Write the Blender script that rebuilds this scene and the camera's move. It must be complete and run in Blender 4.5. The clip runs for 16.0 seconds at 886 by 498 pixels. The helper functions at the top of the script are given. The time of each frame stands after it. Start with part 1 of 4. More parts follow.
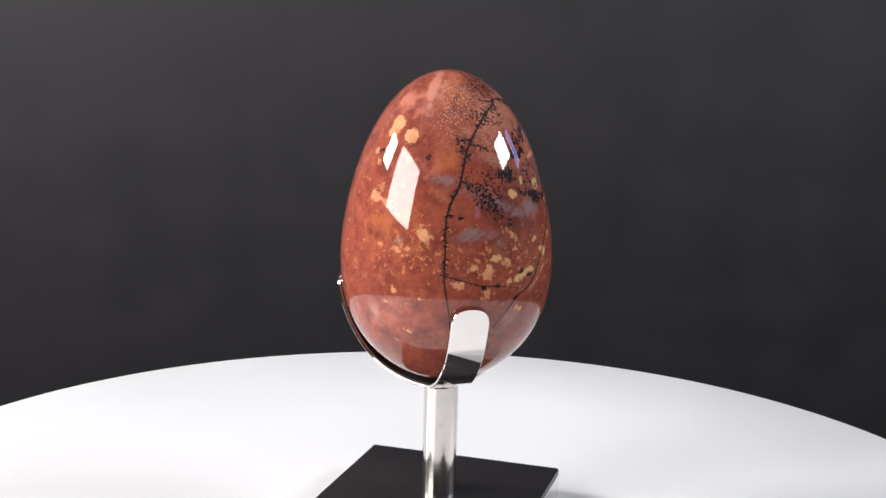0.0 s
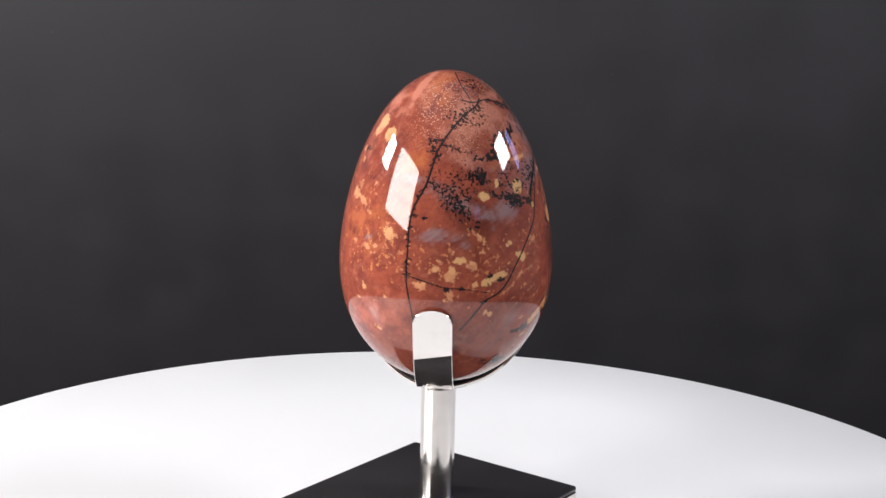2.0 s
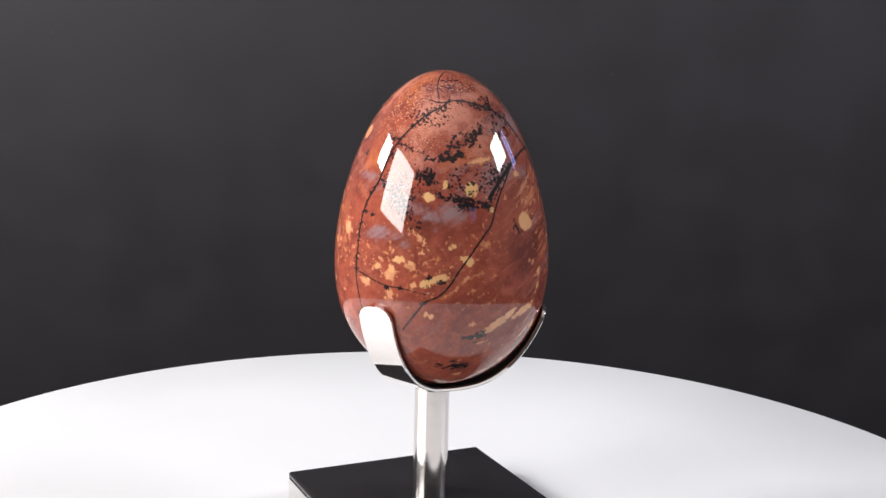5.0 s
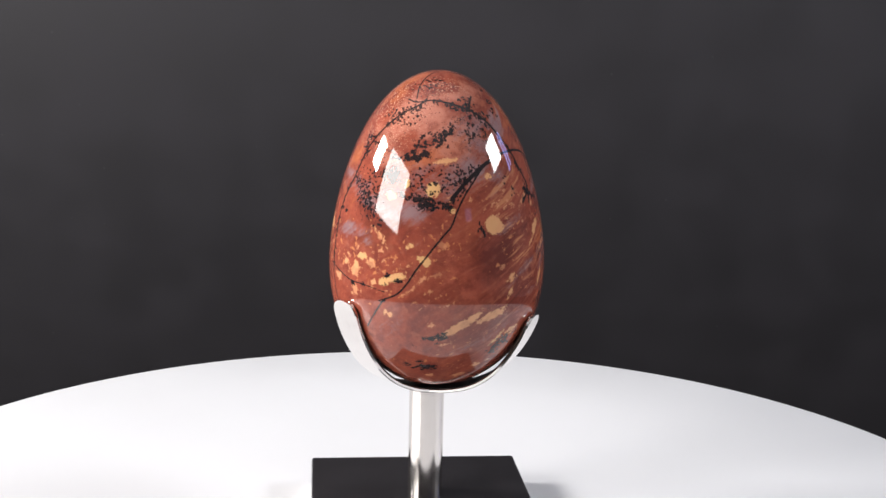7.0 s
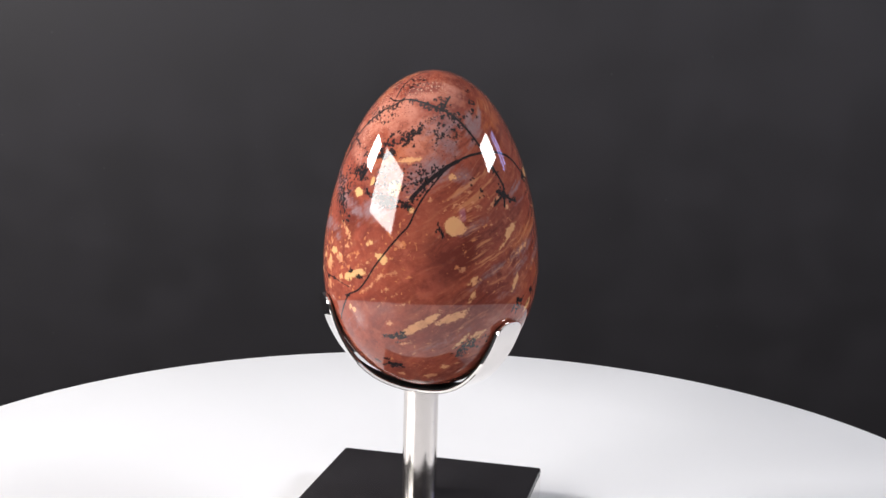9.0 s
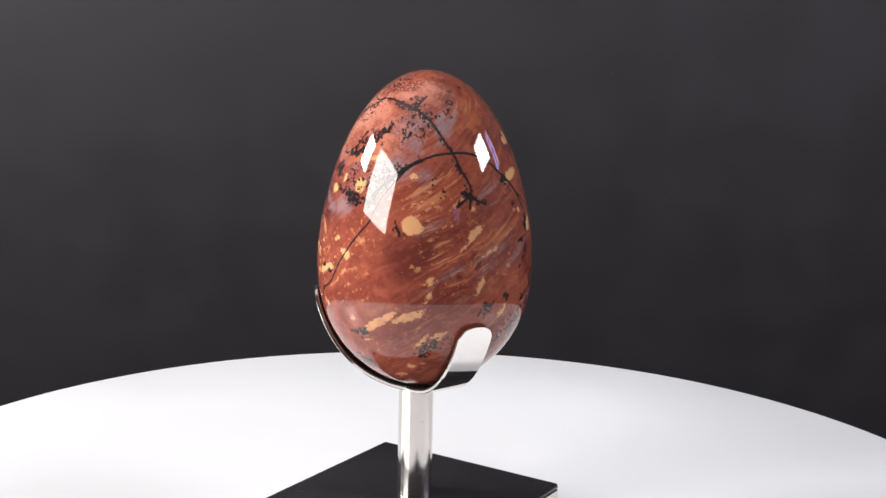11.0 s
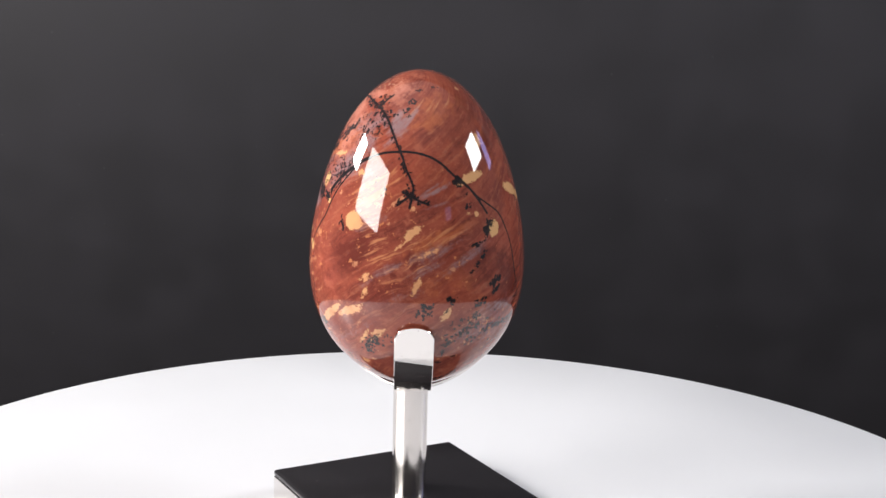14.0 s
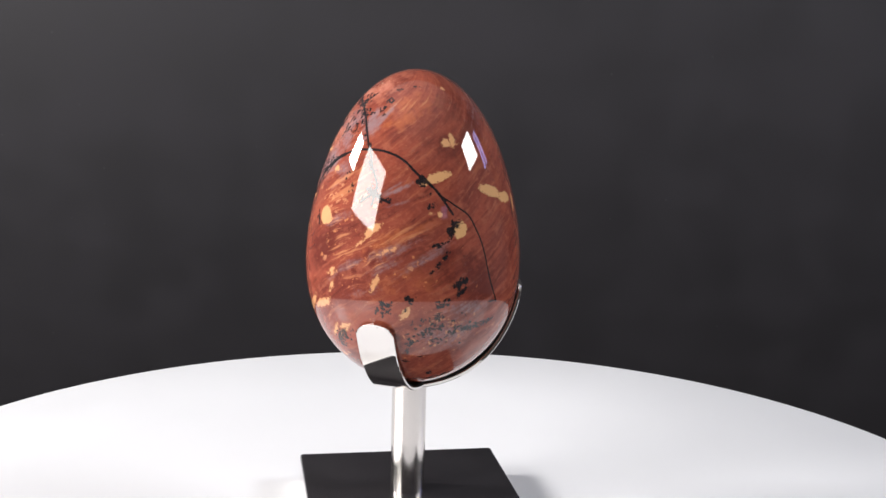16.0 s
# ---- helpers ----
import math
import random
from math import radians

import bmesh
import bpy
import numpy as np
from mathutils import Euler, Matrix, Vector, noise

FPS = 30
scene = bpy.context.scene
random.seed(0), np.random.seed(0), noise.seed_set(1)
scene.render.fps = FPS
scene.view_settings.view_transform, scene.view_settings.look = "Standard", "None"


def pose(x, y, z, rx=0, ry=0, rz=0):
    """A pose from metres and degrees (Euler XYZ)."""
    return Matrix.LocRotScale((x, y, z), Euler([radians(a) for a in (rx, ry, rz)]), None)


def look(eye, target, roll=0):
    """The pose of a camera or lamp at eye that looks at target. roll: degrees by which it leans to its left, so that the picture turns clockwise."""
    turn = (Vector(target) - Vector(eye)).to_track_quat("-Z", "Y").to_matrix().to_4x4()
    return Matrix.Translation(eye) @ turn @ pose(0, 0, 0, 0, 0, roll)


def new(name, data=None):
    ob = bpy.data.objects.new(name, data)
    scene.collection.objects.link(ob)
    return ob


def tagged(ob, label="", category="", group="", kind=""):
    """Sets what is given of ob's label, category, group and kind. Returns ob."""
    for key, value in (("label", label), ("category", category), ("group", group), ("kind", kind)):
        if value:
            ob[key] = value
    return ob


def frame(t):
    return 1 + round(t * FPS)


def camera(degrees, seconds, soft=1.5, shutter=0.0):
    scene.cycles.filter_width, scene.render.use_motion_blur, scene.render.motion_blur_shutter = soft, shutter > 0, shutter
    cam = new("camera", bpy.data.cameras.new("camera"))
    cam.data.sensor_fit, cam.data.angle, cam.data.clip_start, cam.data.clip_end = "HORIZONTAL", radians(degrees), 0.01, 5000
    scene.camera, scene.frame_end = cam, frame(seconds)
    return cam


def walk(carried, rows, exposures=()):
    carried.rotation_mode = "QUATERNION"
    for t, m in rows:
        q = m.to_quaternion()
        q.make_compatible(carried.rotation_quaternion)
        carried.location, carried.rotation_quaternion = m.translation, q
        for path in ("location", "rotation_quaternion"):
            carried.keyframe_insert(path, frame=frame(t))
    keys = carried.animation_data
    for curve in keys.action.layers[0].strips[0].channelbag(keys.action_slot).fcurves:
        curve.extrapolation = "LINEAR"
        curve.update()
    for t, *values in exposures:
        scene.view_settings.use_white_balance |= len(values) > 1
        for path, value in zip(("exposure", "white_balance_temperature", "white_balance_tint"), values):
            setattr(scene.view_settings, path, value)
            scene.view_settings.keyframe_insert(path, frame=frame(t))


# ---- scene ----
# A polished stone egg in a three-armed chrome stand turns slowly on a white
# turntable in front of a dark paper sweep, lit by three softboxes and a window.

SECONDS = 16.0
TURN = 9.563            # degrees a second, clockwise from above
PIVOT = 8.0             # the time at which the turning parts are unturned

# ---- camera ----
cam = camera(38.38, SECONDS, soft=1.55)
EYE = (0.0, -0.4, 0.16736)
AIM = (0.00474, 0.01242, 0.08870)
VIEW = look(EYE, AIM, 1.406)
walk(cam, [(0, VIEW), (SECONDS, VIEW)])

# ---- world and lamps ----
world = bpy.data.worlds.new("studio")
scene.world = world
world.use_nodes = True
world.node_tree.nodes["Background"].inputs[0].default_value = (0.62, 0.66, 0.75, 1)
world.node_tree.nodes["Background"].inputs[1].default_value = 0.03
scene.view_settings.exposure = 0.0


def softbox(name, centre, toward, roll, width, height, watts, colour):
    """A rectangular studio lamp."""
    data = bpy.data.lights.new(name, "AREA")
    data.shape, data.size, data.size_y = "RECTANGLE", width, height
    data.energy, data.color = watts, colour
    ob = new(name, data)
    ob.matrix_world = look(centre, toward, roll)
    return ob


EGG_MID = (-0.002, -0.005, 0.110)
softbox("lamp_left", (-1.638, 0.077, 0.912), EGG_MID, 0, 0.40, 0.34, 41, (1.0, 0.97, 0.945))
softbox("lamp_right", (1.566, -0.089, 0.992), EGG_MID, 0, 0.58, 0.34, 18.5, (0.96, 0.98, 1.0))
softbox("lamp_front", (-1.378, -0.875, 0.750), EGG_MID, -7, 0.98, 0.70, 35, (1.0, 0.965, 0.935))
for side in (-0.07, 0.07):
    softbox("lamp_window", (1.602 - 0.29 * side, 0.495 + 0.95 * side, 0.830), EGG_MID, 0, 0.085, 0.40, 0.85, (0.40, 0.43, 1.0))
softbox("lamp_screen", (0.50, -0.74, 0.36), EGG_MID, 0, 0.11, 0.07, 0.03, (0.45, 0.45, 1.0))


# ---- materials ----
def material(name, colour, rough=0.5, metal=0.0, ior=1.5, spec=0.5):
    m = bpy.data.materials.new(name)
    m.use_nodes = True
    b = m.node_tree.nodes["Principled BSDF"]
    b.inputs["Base Color"].default_value = (*colour, 1)
    b.inputs["Roughness"].default_value = rough
    b.inputs["Metallic"].default_value = metal
    b.inputs["IOR"].default_value = ior
    b.inputs["Specular IOR Level"].default_value = spec
    return m


CHROME = material("polished_chrome", (0.74, 0.725, 0.71), 0.07, 1.0)
STEEL = material("satin_steel", (0.74, 0.725, 0.71), 0.18, 1.0)
BLACK = material("black_lacquer", (0.012, 0.011, 0.012), 0.22)
WHITE = material("white_turntable", (0.735, 0.74, 0.765), 0.30)
PAPER = material("dark_paper", (0.030, 0.0286, 0.0335), 0.7)
STONE = material("polished_jasper", (0.30, 0.075, 0.035), 0.04)
GREY = material("grey_wall", (0.30, 0.30, 0.32), 0.9)
FLOOR = material("dark_floor", (0.10, 0.095, 0.09), 0.6)
WALL = material("white_wall", (0.78, 0.78, 0.80), 0.9)
# flat black standing in for the dark reflection between arms and egg
GAP_BLACK = material("gap_black", (0.012, 0.012, 0.012), 0.55)
PLASTIC = material("dark_plastic", (0.02, 0.02, 0.02), 0.5)


class Shader:
    """Small arithmetic on a material's nodes."""

    def __init__(self, m):
        self.m, self.t = m, m.node_tree

    def plug(self, socket, value):
        if isinstance(value, bpy.types.NodeSocket):
            self.t.links.new(value, socket)
        else:
            socket.default_value = value

    def math(self, op, a, b=0.0, c=0.0):
        n = self.t.nodes.new("ShaderNodeMath")
        n.operation = op
        for s, v in zip(n.inputs, (a, b, c)):
            self.plug(s, v)
        return n.outputs[0]

    def attr(self, key):
        n = self.t.nodes.new("ShaderNodeAttribute")
        n.attribute_name = key
        return n.outputs["Fac"]

    def coords(self, scale=1.0, kind="Object"):
        n = self.t.nodes.new("ShaderNodeTexCoord")
        v = self.t.nodes.new("ShaderNodeVectorMath")
        v.operation = "SCALE"
        self.t.links.new(n.outputs[kind], v.inputs[0])
        v.inputs["Scale"].default_value = scale
        return v.outputs[0]

    def joined(self, x, y, z=0.0):
        n = self.t.nodes.new("ShaderNodeCombineXYZ")
        for s, v in zip(n.inputs, (x, y, z)):
            self.plug(s, v)
        return n.outputs[0]

    def noise(self, vector, scale, detail=3.0, rough=0.55, distortion=0.0):
        n = self.t.nodes.new("ShaderNodeTexNoise")
        self.t.links.new(vector, n.inputs["Vector"])
        for key, v in (("Scale", scale), ("Detail", detail), ("Roughness", rough), ("Distortion", distortion)):
            n.inputs[key].default_value = v
        return n.outputs["Fac"]

    def cells(self, vector, scale, feature="F1"):
        n = self.t.nodes.new("ShaderNodeTexVoronoi")
        n.feature = feature
        self.t.links.new(vector, n.inputs["Vector"])
        n.inputs["Scale"].default_value = scale
        return n.outputs["Distance"]

    def ramp(self, value, lo, hi, a=0.0, b=1.0):
        n = self.t.nodes.new("ShaderNodeMapRange")
        n.interpolation_type = "SMOOTHSTEP"
        for s, v in zip(n.inputs, (value, lo, hi, a, b)):
            self.plug(s, v)
        return n.outputs[0]

    def mix(self, f, a, b):
        n = self.t.nodes.new("ShaderNodeMix")
        n.data_type = "RGBA"
        self.plug(n.inputs[0], f)
        for s, v in ((n.inputs[6], a), (n.inputs[7], b)):
            self.plug(s, (*v, 1) if isinstance(v, tuple) else v)
        return n.outputs[2]

    def bump(self, height, strength, distance):
        n = self.t.nodes.new("ShaderNodeBump")
        n.inputs["Strength"].default_value, n.inputs["Distance"].default_value = strength, distance
        self.t.links.new(height, n.inputs["Height"])
        self.t.links.new(n.outputs[0], self.bsdf("Normal"))

    def bsdf(self, key):
        return self.t.nodes["Principled BSDF"].inputs[key]


def jasper(m):
    """Red-brown jasper with streaks, cream patches, grey chalcedony, dark cracks and dendrites."""
    s = Shader(m)
    p = s.coords(1000.0)
    across, along = s.attr("across"), s.attr("along")
    wobble = s.noise(p, 0.06, 2.0)
    bent = s.math("ADD", across, s.math("MULTIPLY", wobble, 6.0))
    flow = s.joined(bent, s.math("MULTIPLY", along, 0.10), s.math("MULTIPLY", wobble, 3.0))
    wide, fine = s.noise(flow, 0.16, 4.0, 0.6), s.noise(flow, 0.7, 5.0, 0.65)
    soft, grain = s.noise(p, 0.11, 4.0, 0.6), s.noise(p, 2.2, 4.0, 0.7)
    rag, small = s.noise(p, 0.75, 4.0, 0.62), s.noise(p, 1.9, 3.0, 0.6)
    # ground colours: streaked on one flank, clouded on the other
    streaky = s.attr("streaky")
    clouds = s.noise(p, 0.13, 5.0, 0.58, 0.8)
    tone = s.math("ADD", s.math("MULTIPLY", wide, streaky), s.math("MULTIPLY", clouds, s.math("SUBTRACT", 1.0, streaky)))
    c = s.mix(s.ramp(tone, 0.34, 0.68), (0.295, 0.069, 0.041), (0.160, 0.036, 0.027))
    c = s.mix(s.math("MULTIPLY", s.ramp(soft, 0.48, 0.72), 0.45), c, (0.33, 0.093, 0.056))
    c = s.mix(s.math("MULTIPLY", s.ramp(fine, 0.52, 0.66), s.math("MULTIPLY", streaky, 0.65)), c, (0.37, 0.112, 0.058))
    c = s.mix(s.math("MULTIPLY", s.ramp(fine, 0.47, 0.30), s.math("MULTIPLY", streaky, 0.65)), c, (0.090, 0.020, 0.016))
    haze = s.noise(p, 0.9, 5.0, 0.7)
    c = s.mix(s.ramp(haze, 0.50, 0.75, 0.0, 0.35), c, (0.38, 0.125, 0.080))
    c = s.mix(s.ramp(haze, 0.48, 0.28, 0.0, 0.45), c, (0.150, 0.032, 0.024))
    mottle = s.noise(p, 0.24, 4.0, 0.6)
    c = s.mix(s.ramp(mottle, 0.54, 0.72, 0.0, 0.35), c, (0.37, 0.120, 0.070))
    c = s.mix(s.ramp(mottle, 0.46, 0.30, 0.0, 0.4), c, (0.150, 0.034, 0.027))
    uneven = s.ramp(s.math("ADD", s.math("MULTIPLY", mottle, 0.7), s.math("MULTIPLY", tone, 0.5)), 0.4, 0.8, 0.5, 1.2)
    c = s.mix(s.ramp(s.math("ADD", s.attr("amber"), s.math("MULTIPLY", s.math("SUBTRACT", uneven, 0.85), 0.9)), 0.12, 0.75, 0.0, 0.75), c, (0.45, 0.125, 0.046))
    c = s.mix(s.ramp(s.math("ADD", s.attr("coral"), s.math("MULTIPLY", s.math("SUBTRACT", uneven, 0.85), 0.9)), 0.12, 0.75, 0.0, 0.85), c, (0.50, 0.125, 0.080))
    c = s.mix(s.ramp(s.math("ADD", s.attr("pink"), s.math("MULTIPLY", s.math("SUBTRACT", uneven, 0.85), 0.9)), 0.12, 0.75, 0.0, 0.95), c, (0.47, 0.170, 0.118))
    c = s.mix(s.ramp(s.math("ADD", s.attr("dusk"), s.math("MULTIPLY", s.math("SUBTRACT", uneven, 0.85), 0.9)), 0.12, 0.75, 0.0, 0.95), c, (0.115, 0.025, 0.019))
    # grey-lilac chalcedony, broken up along the streaks
    grey = s.math("ADD", s.attr("chalcedony"), s.math("MULTIPLY", s.math("SUBTRACT", fine, 0.5), 1.1))
    grey = s.math("ADD", grey, s.math("MULTIPLY", s.math("SUBTRACT", rag, 0.5), 0.9))
    c = s.mix(s.ramp(grey, 0.10, 0.85, 0.0, 0.75), c, (0.255, 0.180, 0.195))
    # tan streaks
    tan = s.math("MULTIPLY", s.ramp(s.math("ADD", fine, s.math("MULTIPLY", s.attr("tan"), 0.16)), 0.58, 0.72), s.ramp(s.attr("tan"), 0.05, 0.5))
    c = s.mix(s.math("MULTIPLY", tan, 0.5), c, (0.58, 0.245, 0.115))
    # small pale flecks
    fleck = s.math("ADD", s.noise(p, 0.62, 3.0, 0.5), s.math("MULTIPLY", s.math("SUBTRACT", s.attr("flecks"), 0.8), 0.16))
    c = s.mix(s.ramp(fleck, 0.575, 0.655, 0.0, 0.75), c, (0.56, 0.205, 0.088))
    speck = s.math("ADD", small, s.math("MULTIPLY", s.math("SUBTRACT", s.attr("flecks"), 0.8), 0.2))
    c = s.mix(s.ramp(speck, 0.655, 0.72, 0.0, 0.75), c, (0.60, 0.30, 0.15))
    dots = s.cells(p, 1.7)
    dots = s.math("MULTIPLY", s.ramp(dots, 0.36, 0.22), s.attr("stipple"))
    c = s.mix(s.math("MULTIPLY", dots, s.ramp(rag, 0.36, 0.52)), c, (0.66, 0.37, 0.25))
    # cream and ochre patches with ragged rims
    edge = s.math("ADD", s.attr("patch"), s.math("MULTIPLY", s.math("SUBTRACT", rag, 0.5), s.ramp(s.attr("yellow"), 0.1, 0.6, 2.9, 1.7)))
    edge = s.math("ADD", s.math("ADD", edge, 0.03), s.math("MULTIPLY", s.math("SUBTRACT", small, 0.5), 1.2))
    cream = s.mix(s.attr("yellow"), (0.64, 0.265, 0.145), (0.66, 0.420, 0.175))
    cream = s.mix(s.ramp(grain, 0.45, 0.75, 0.0, 0.45), cream, (0.60, 0.31, 0.15))
    c = s.mix(s.math("MULTIPLY", s.ramp(edge, 0.18, -0.25), s.ramp(s.math("ADD", mottle, s.math("MULTIPLY", s.attr("yellow"), 0.9)), 0.44, 0.85, 0.38, 0.97)), c, cream)
    # black dendrites, growths along the cracks, and the cracks
    density = s.attr("dendrite")
    twig = s.math("ADD", s.math("MULTIPLY", s.noise(p, 1.1, 4.0, 0.62, 1.0), 0.6), s.math("MULTIPLY", s.noise(p, 2.6, 3.0, 0.6), 0.4))
    ink = s.ramp(s.math("ADD", twig, s.math("MULTIPLY", density, 0.25)), 0.655, 0.690)
    ink = s.math("MULTIPLY", ink, s.ramp(density, 0.03, 0.12))
    near = s.ramp(s.attr("fringe"), 1.5, 0.0)
    growth = s.math("MULTIPLY", s.ramp(s.math("ADD", twig, s.math("MULTIPLY", near, 0.13)), 0.655, 0.70), s.ramp(near, 0.03, 0.12))
    vein = s.ramp(s.math("ADD", s.attr("crack"), s.math("MULTIPLY", s.math("SUBTRACT", small, 0.5), 0.55)), 0.15, -0.05)
    dark = s.math("MAXIMUM", s.math("MAXIMUM", ink, growth), vein)
    c = s.mix(s.math("MULTIPLY", dark, 0.97), c, (0.012, 0.012, 0.014))
    s.plug(s.bsdf("Base Color"), c)
    s.plug(s.bsdf("Roughness"), s.ramp(grain, 0.3, 0.8, 0.025, 0.06))
    s.bsdf("IOR").default_value = 1.55


jasper(STONE)


def brushed(m, colour, low, high):
    """Polished metal with faint smears."""
    s = Shader(m)
    p = s.coords(1000.0)
    smear = s.noise(p, 0.22, 4.0, 0.6)
    s.plug(s.bsdf("Roughness"), s.ramp(smear, 0.35, 0.75, low, high))
    c = s.mix(s.ramp(smear, 0.5, 0.75, 0.0, 0.5), colour, tuple(0.9 * v for v in colour))
    nick = s.math("MULTIPLY", s.ramp(s.cells(p, 0.55), 0.11, 0.07), s.ramp(s.noise(p, 0.16, 1.0), 0.55, 0.62))
    s.plug(s.bsdf("Base Color"), s.mix(s.math("MULTIPLY", nick, 0.8), c, (0.08, 0.075, 0.07)))


def speckled(m, colour, dust, scale, rough, amount):
    """A dark surface with slow mottling and dust specks."""
    s = Shader(m)
    p = s.coords(1000.0)
    slow = s.noise(p, scale, 4.0, 0.6)
    c = s.mix(s.ramp(slow, 0.3, 0.7), tuple(0.85 * v for v in colour), tuple(1.15 * v for v in colour))
    grit = s.ramp(s.cells(p, 4 * scale), 0.075, 0.04, 0.0, amount)
    grit = s.math("MULTIPLY", grit, s.ramp(s.noise(p, 2.3 * scale, 1.0), 0.56, 0.62))
    s.plug(s.bsdf("Base Color"), s.mix(grit, c, dust))
    s.plug(s.bsdf("Roughness"), s.ramp(slow, 0.3, 0.7, rough - 0.05, rough + 0.05))


def smooth_plastic(m, colour):
    """Plain white moulded plastic with the faintest handling marks."""
    s = Shader(m)
    slow = s.noise(s.coords(1000.0), 0.012, 3.0)
    s.plug(s.bsdf("Base Color"), s.mix(s.ramp(slow, 0.3, 0.7), tuple(0.985 * v for v in colour), colour))
    s.plug(s.bsdf("Roughness"), s.ramp(slow, 0.3, 0.7, 0.28, 0.36))


brushed(CHROME, (0.80, 0.768, 0.74), 0.02, 0.06)
speckled(BLACK, (0.018, 0.0165, 0.0185), (0.25, 0.25, 0.25), 0.06, 0.2, 0.8)
speckled(PAPER, (0.0186, 0.0170, 0.0216), (0.10, 0.10, 0.10), 0.012, 0.7, 0.15)
smooth_plastic(WHITE, (0.735, 0.74, 0.765))
brushed(STEEL, (0.69, 0.652, 0.622), 0.13, 0.22)


# ---- mesh helpers ----
def mesh_of(name, bm, mat, smooth=True):
    me = bpy.data.meshes.new(name)
    bm.to_mesh(me)
    bm.free()
    me.materials.append(mat)
    if smooth:
        me.shade_smooth()
        me.set_sharp_from_angle(angle=math.radians(32))
    return me


def part(name, bm, mat, parent, label="", smooth=True):
    ob = new(name, mesh_of(name, bm, mat, smooth))
    ob.parent = parent
    return tagged(ob, label=label)


def lathe(profile, steps=96):
    """A closed surface of revolution round z from (radius, height) pairs."""
    bm = bmesh.new()
    rings = []
    for r, z in profile:
        if r < 1e-7:
            rings.append([bm.verts.new((0, 0, z))])
        else:
            rings.append([bm.verts.new((r * math.cos(2 * math.pi * i / steps), r * math.sin(2 * math.pi * i / steps), z)) for i in range(steps)])
    for a, b in zip(rings, rings[1:]):
        for i in range(steps):
            j = (i + 1) % steps
            if len(a) == 1:
                bm.faces.new((a[0], b[j], b[i]))
            elif len(b) == 1:
                bm.faces.new((a[i], a[j], b[0]))
            else:
                bm.faces.new((a[i], a[j], b[j], b[i]))
    bmesh.ops.recalc_face_normals(bm, faces=bm.faces)
    return bm


def box(x0, x1, y0, y1, z0, z1, bevel=0.0, segments=3):
    bm = bmesh.new()
    bmesh.ops.create_cube(bm, size=1)
    bmesh.ops.scale(bm, vec=(x1 - x0, y1 - y0, z1 - z0), verts=bm.verts)
    bmesh.ops.translate(bm, vec=((x0 + x1) / 2, (y0 + y1) / 2, (z0 + z1) / 2), verts=bm.verts)
    if bevel:
        bmesh.ops.bevel(bm, geom=bm.edges[:], offset=bevel, segments=segments, profile=0.5, affect="EDGES")
    return bm


# ---- the dark backdrop, and an unseen room added round it to shape the light ----
def hanging_sheet():
    """A dark sheet that hangs from the ceiling behind the turntable and curls away at its lower end."""
    line = [(0.75, 1.8), (0.75, 0.8), (0.75, 0.4)]
    y, z, tilt = 0.75, 0.25, 0.0
    line.append((y, z))
    for i in range(28):
        tilt += 1.0
        y, z = y + 0.022 * math.sin(math.radians(tilt)), z - 0.022 * math.cos(math.radians(tilt))
        line.append((y, z))
    behind = [(y + 0.003, z) for y, z in line]
    bm = bmesh.new()
    rows = [[bm.verts.new((x, y, z)) for x in (-1.2, -0.6, 0, 0.6, 1.2)] for y, z in line + behind[::-1]]
    for a, b in zip(rows, rows[1:] + rows[:1]):
        for i in range(4):
            bm.faces.new((a[i], a[i + 1], b[i + 1], b[i]))
    bmesh.ops.recalc_face_normals(bm, faces=bm.faces)
    return bm


backdrop = new("backdrop", mesh_of("backdrop", hanging_sheet(), PAPER))
tagged(backdrop, "dark grey paper sheet hanging behind the turntable", "backdrop", kind="structure")


def slab(name, label, category, *sides, mat=WALL):
    ob = new(name, mesh_of(name, box(*sides), mat, False))
    return tagged(ob, label, category, kind="structure")


# out of view; each side's tone is set by how much light it returns
slab("floor", "unseen dark floor added to curb bounce light", "floor", -2.4, 2.4, -2.4, 2.4, -0.85, -0.8, mat=FLOOR)
slab("ceiling", "unseen white ceiling added to bounce fill light", "ceiling", -2.4, 2.4, -2.4, 2.4, 1.8, 1.85)
slab("wall_north", "unseen white wall added to bounce fill light", "wall", -2.4, 2.4, 2.4, 2.45, -0.8, 1.8)
slab("wall_south", "unseen dark grey wall added to keep reflections dark", "wall", -2.4, 2.4, -2.45, -2.4, -0.8, 1.8, mat=FLOOR)
slab("wall_east", "unseen mid-grey wall added to limit bounce light", "wall", 2.4, 2.45, -2.4, 2.4, -0.8, 1.8, mat=GREY)
slab("wall_west", "unseen mid-grey wall added to limit bounce light", "wall", -2.45, -2.4, -2.4, 2.4, -0.8, 1.8, mat=GREY)
slab("pedestal", "plain grey pedestal under the turntable", "pedestal", -0.15, 0.15, -0.15, 0.15, -0.8, -0.058)


# ---- turntable ----
def turntable():
    r, h = 0.20888, 0.022
    prof = [(0, -h), (r - 0.003, -h)]
    for i in range(7):
        a = -math.pi / 2 + i / 6 * math.pi
        prof.append((r - 0.003 + 0.003 * math.cos(a), (-h + 0.003 if a < 0 else -0.003) + 0.003 * math.sin(a)))
    prof += [(0.14, 0), (0.07, 0), (0, 0)]
    return lathe(prof, 256)


table = new("turntable")
tagged(table, "round white glossy plastic turntable slowly turning", "turntable")
part("platter", turntable(), WHITE, table, "smooth white platter with rounded rim")
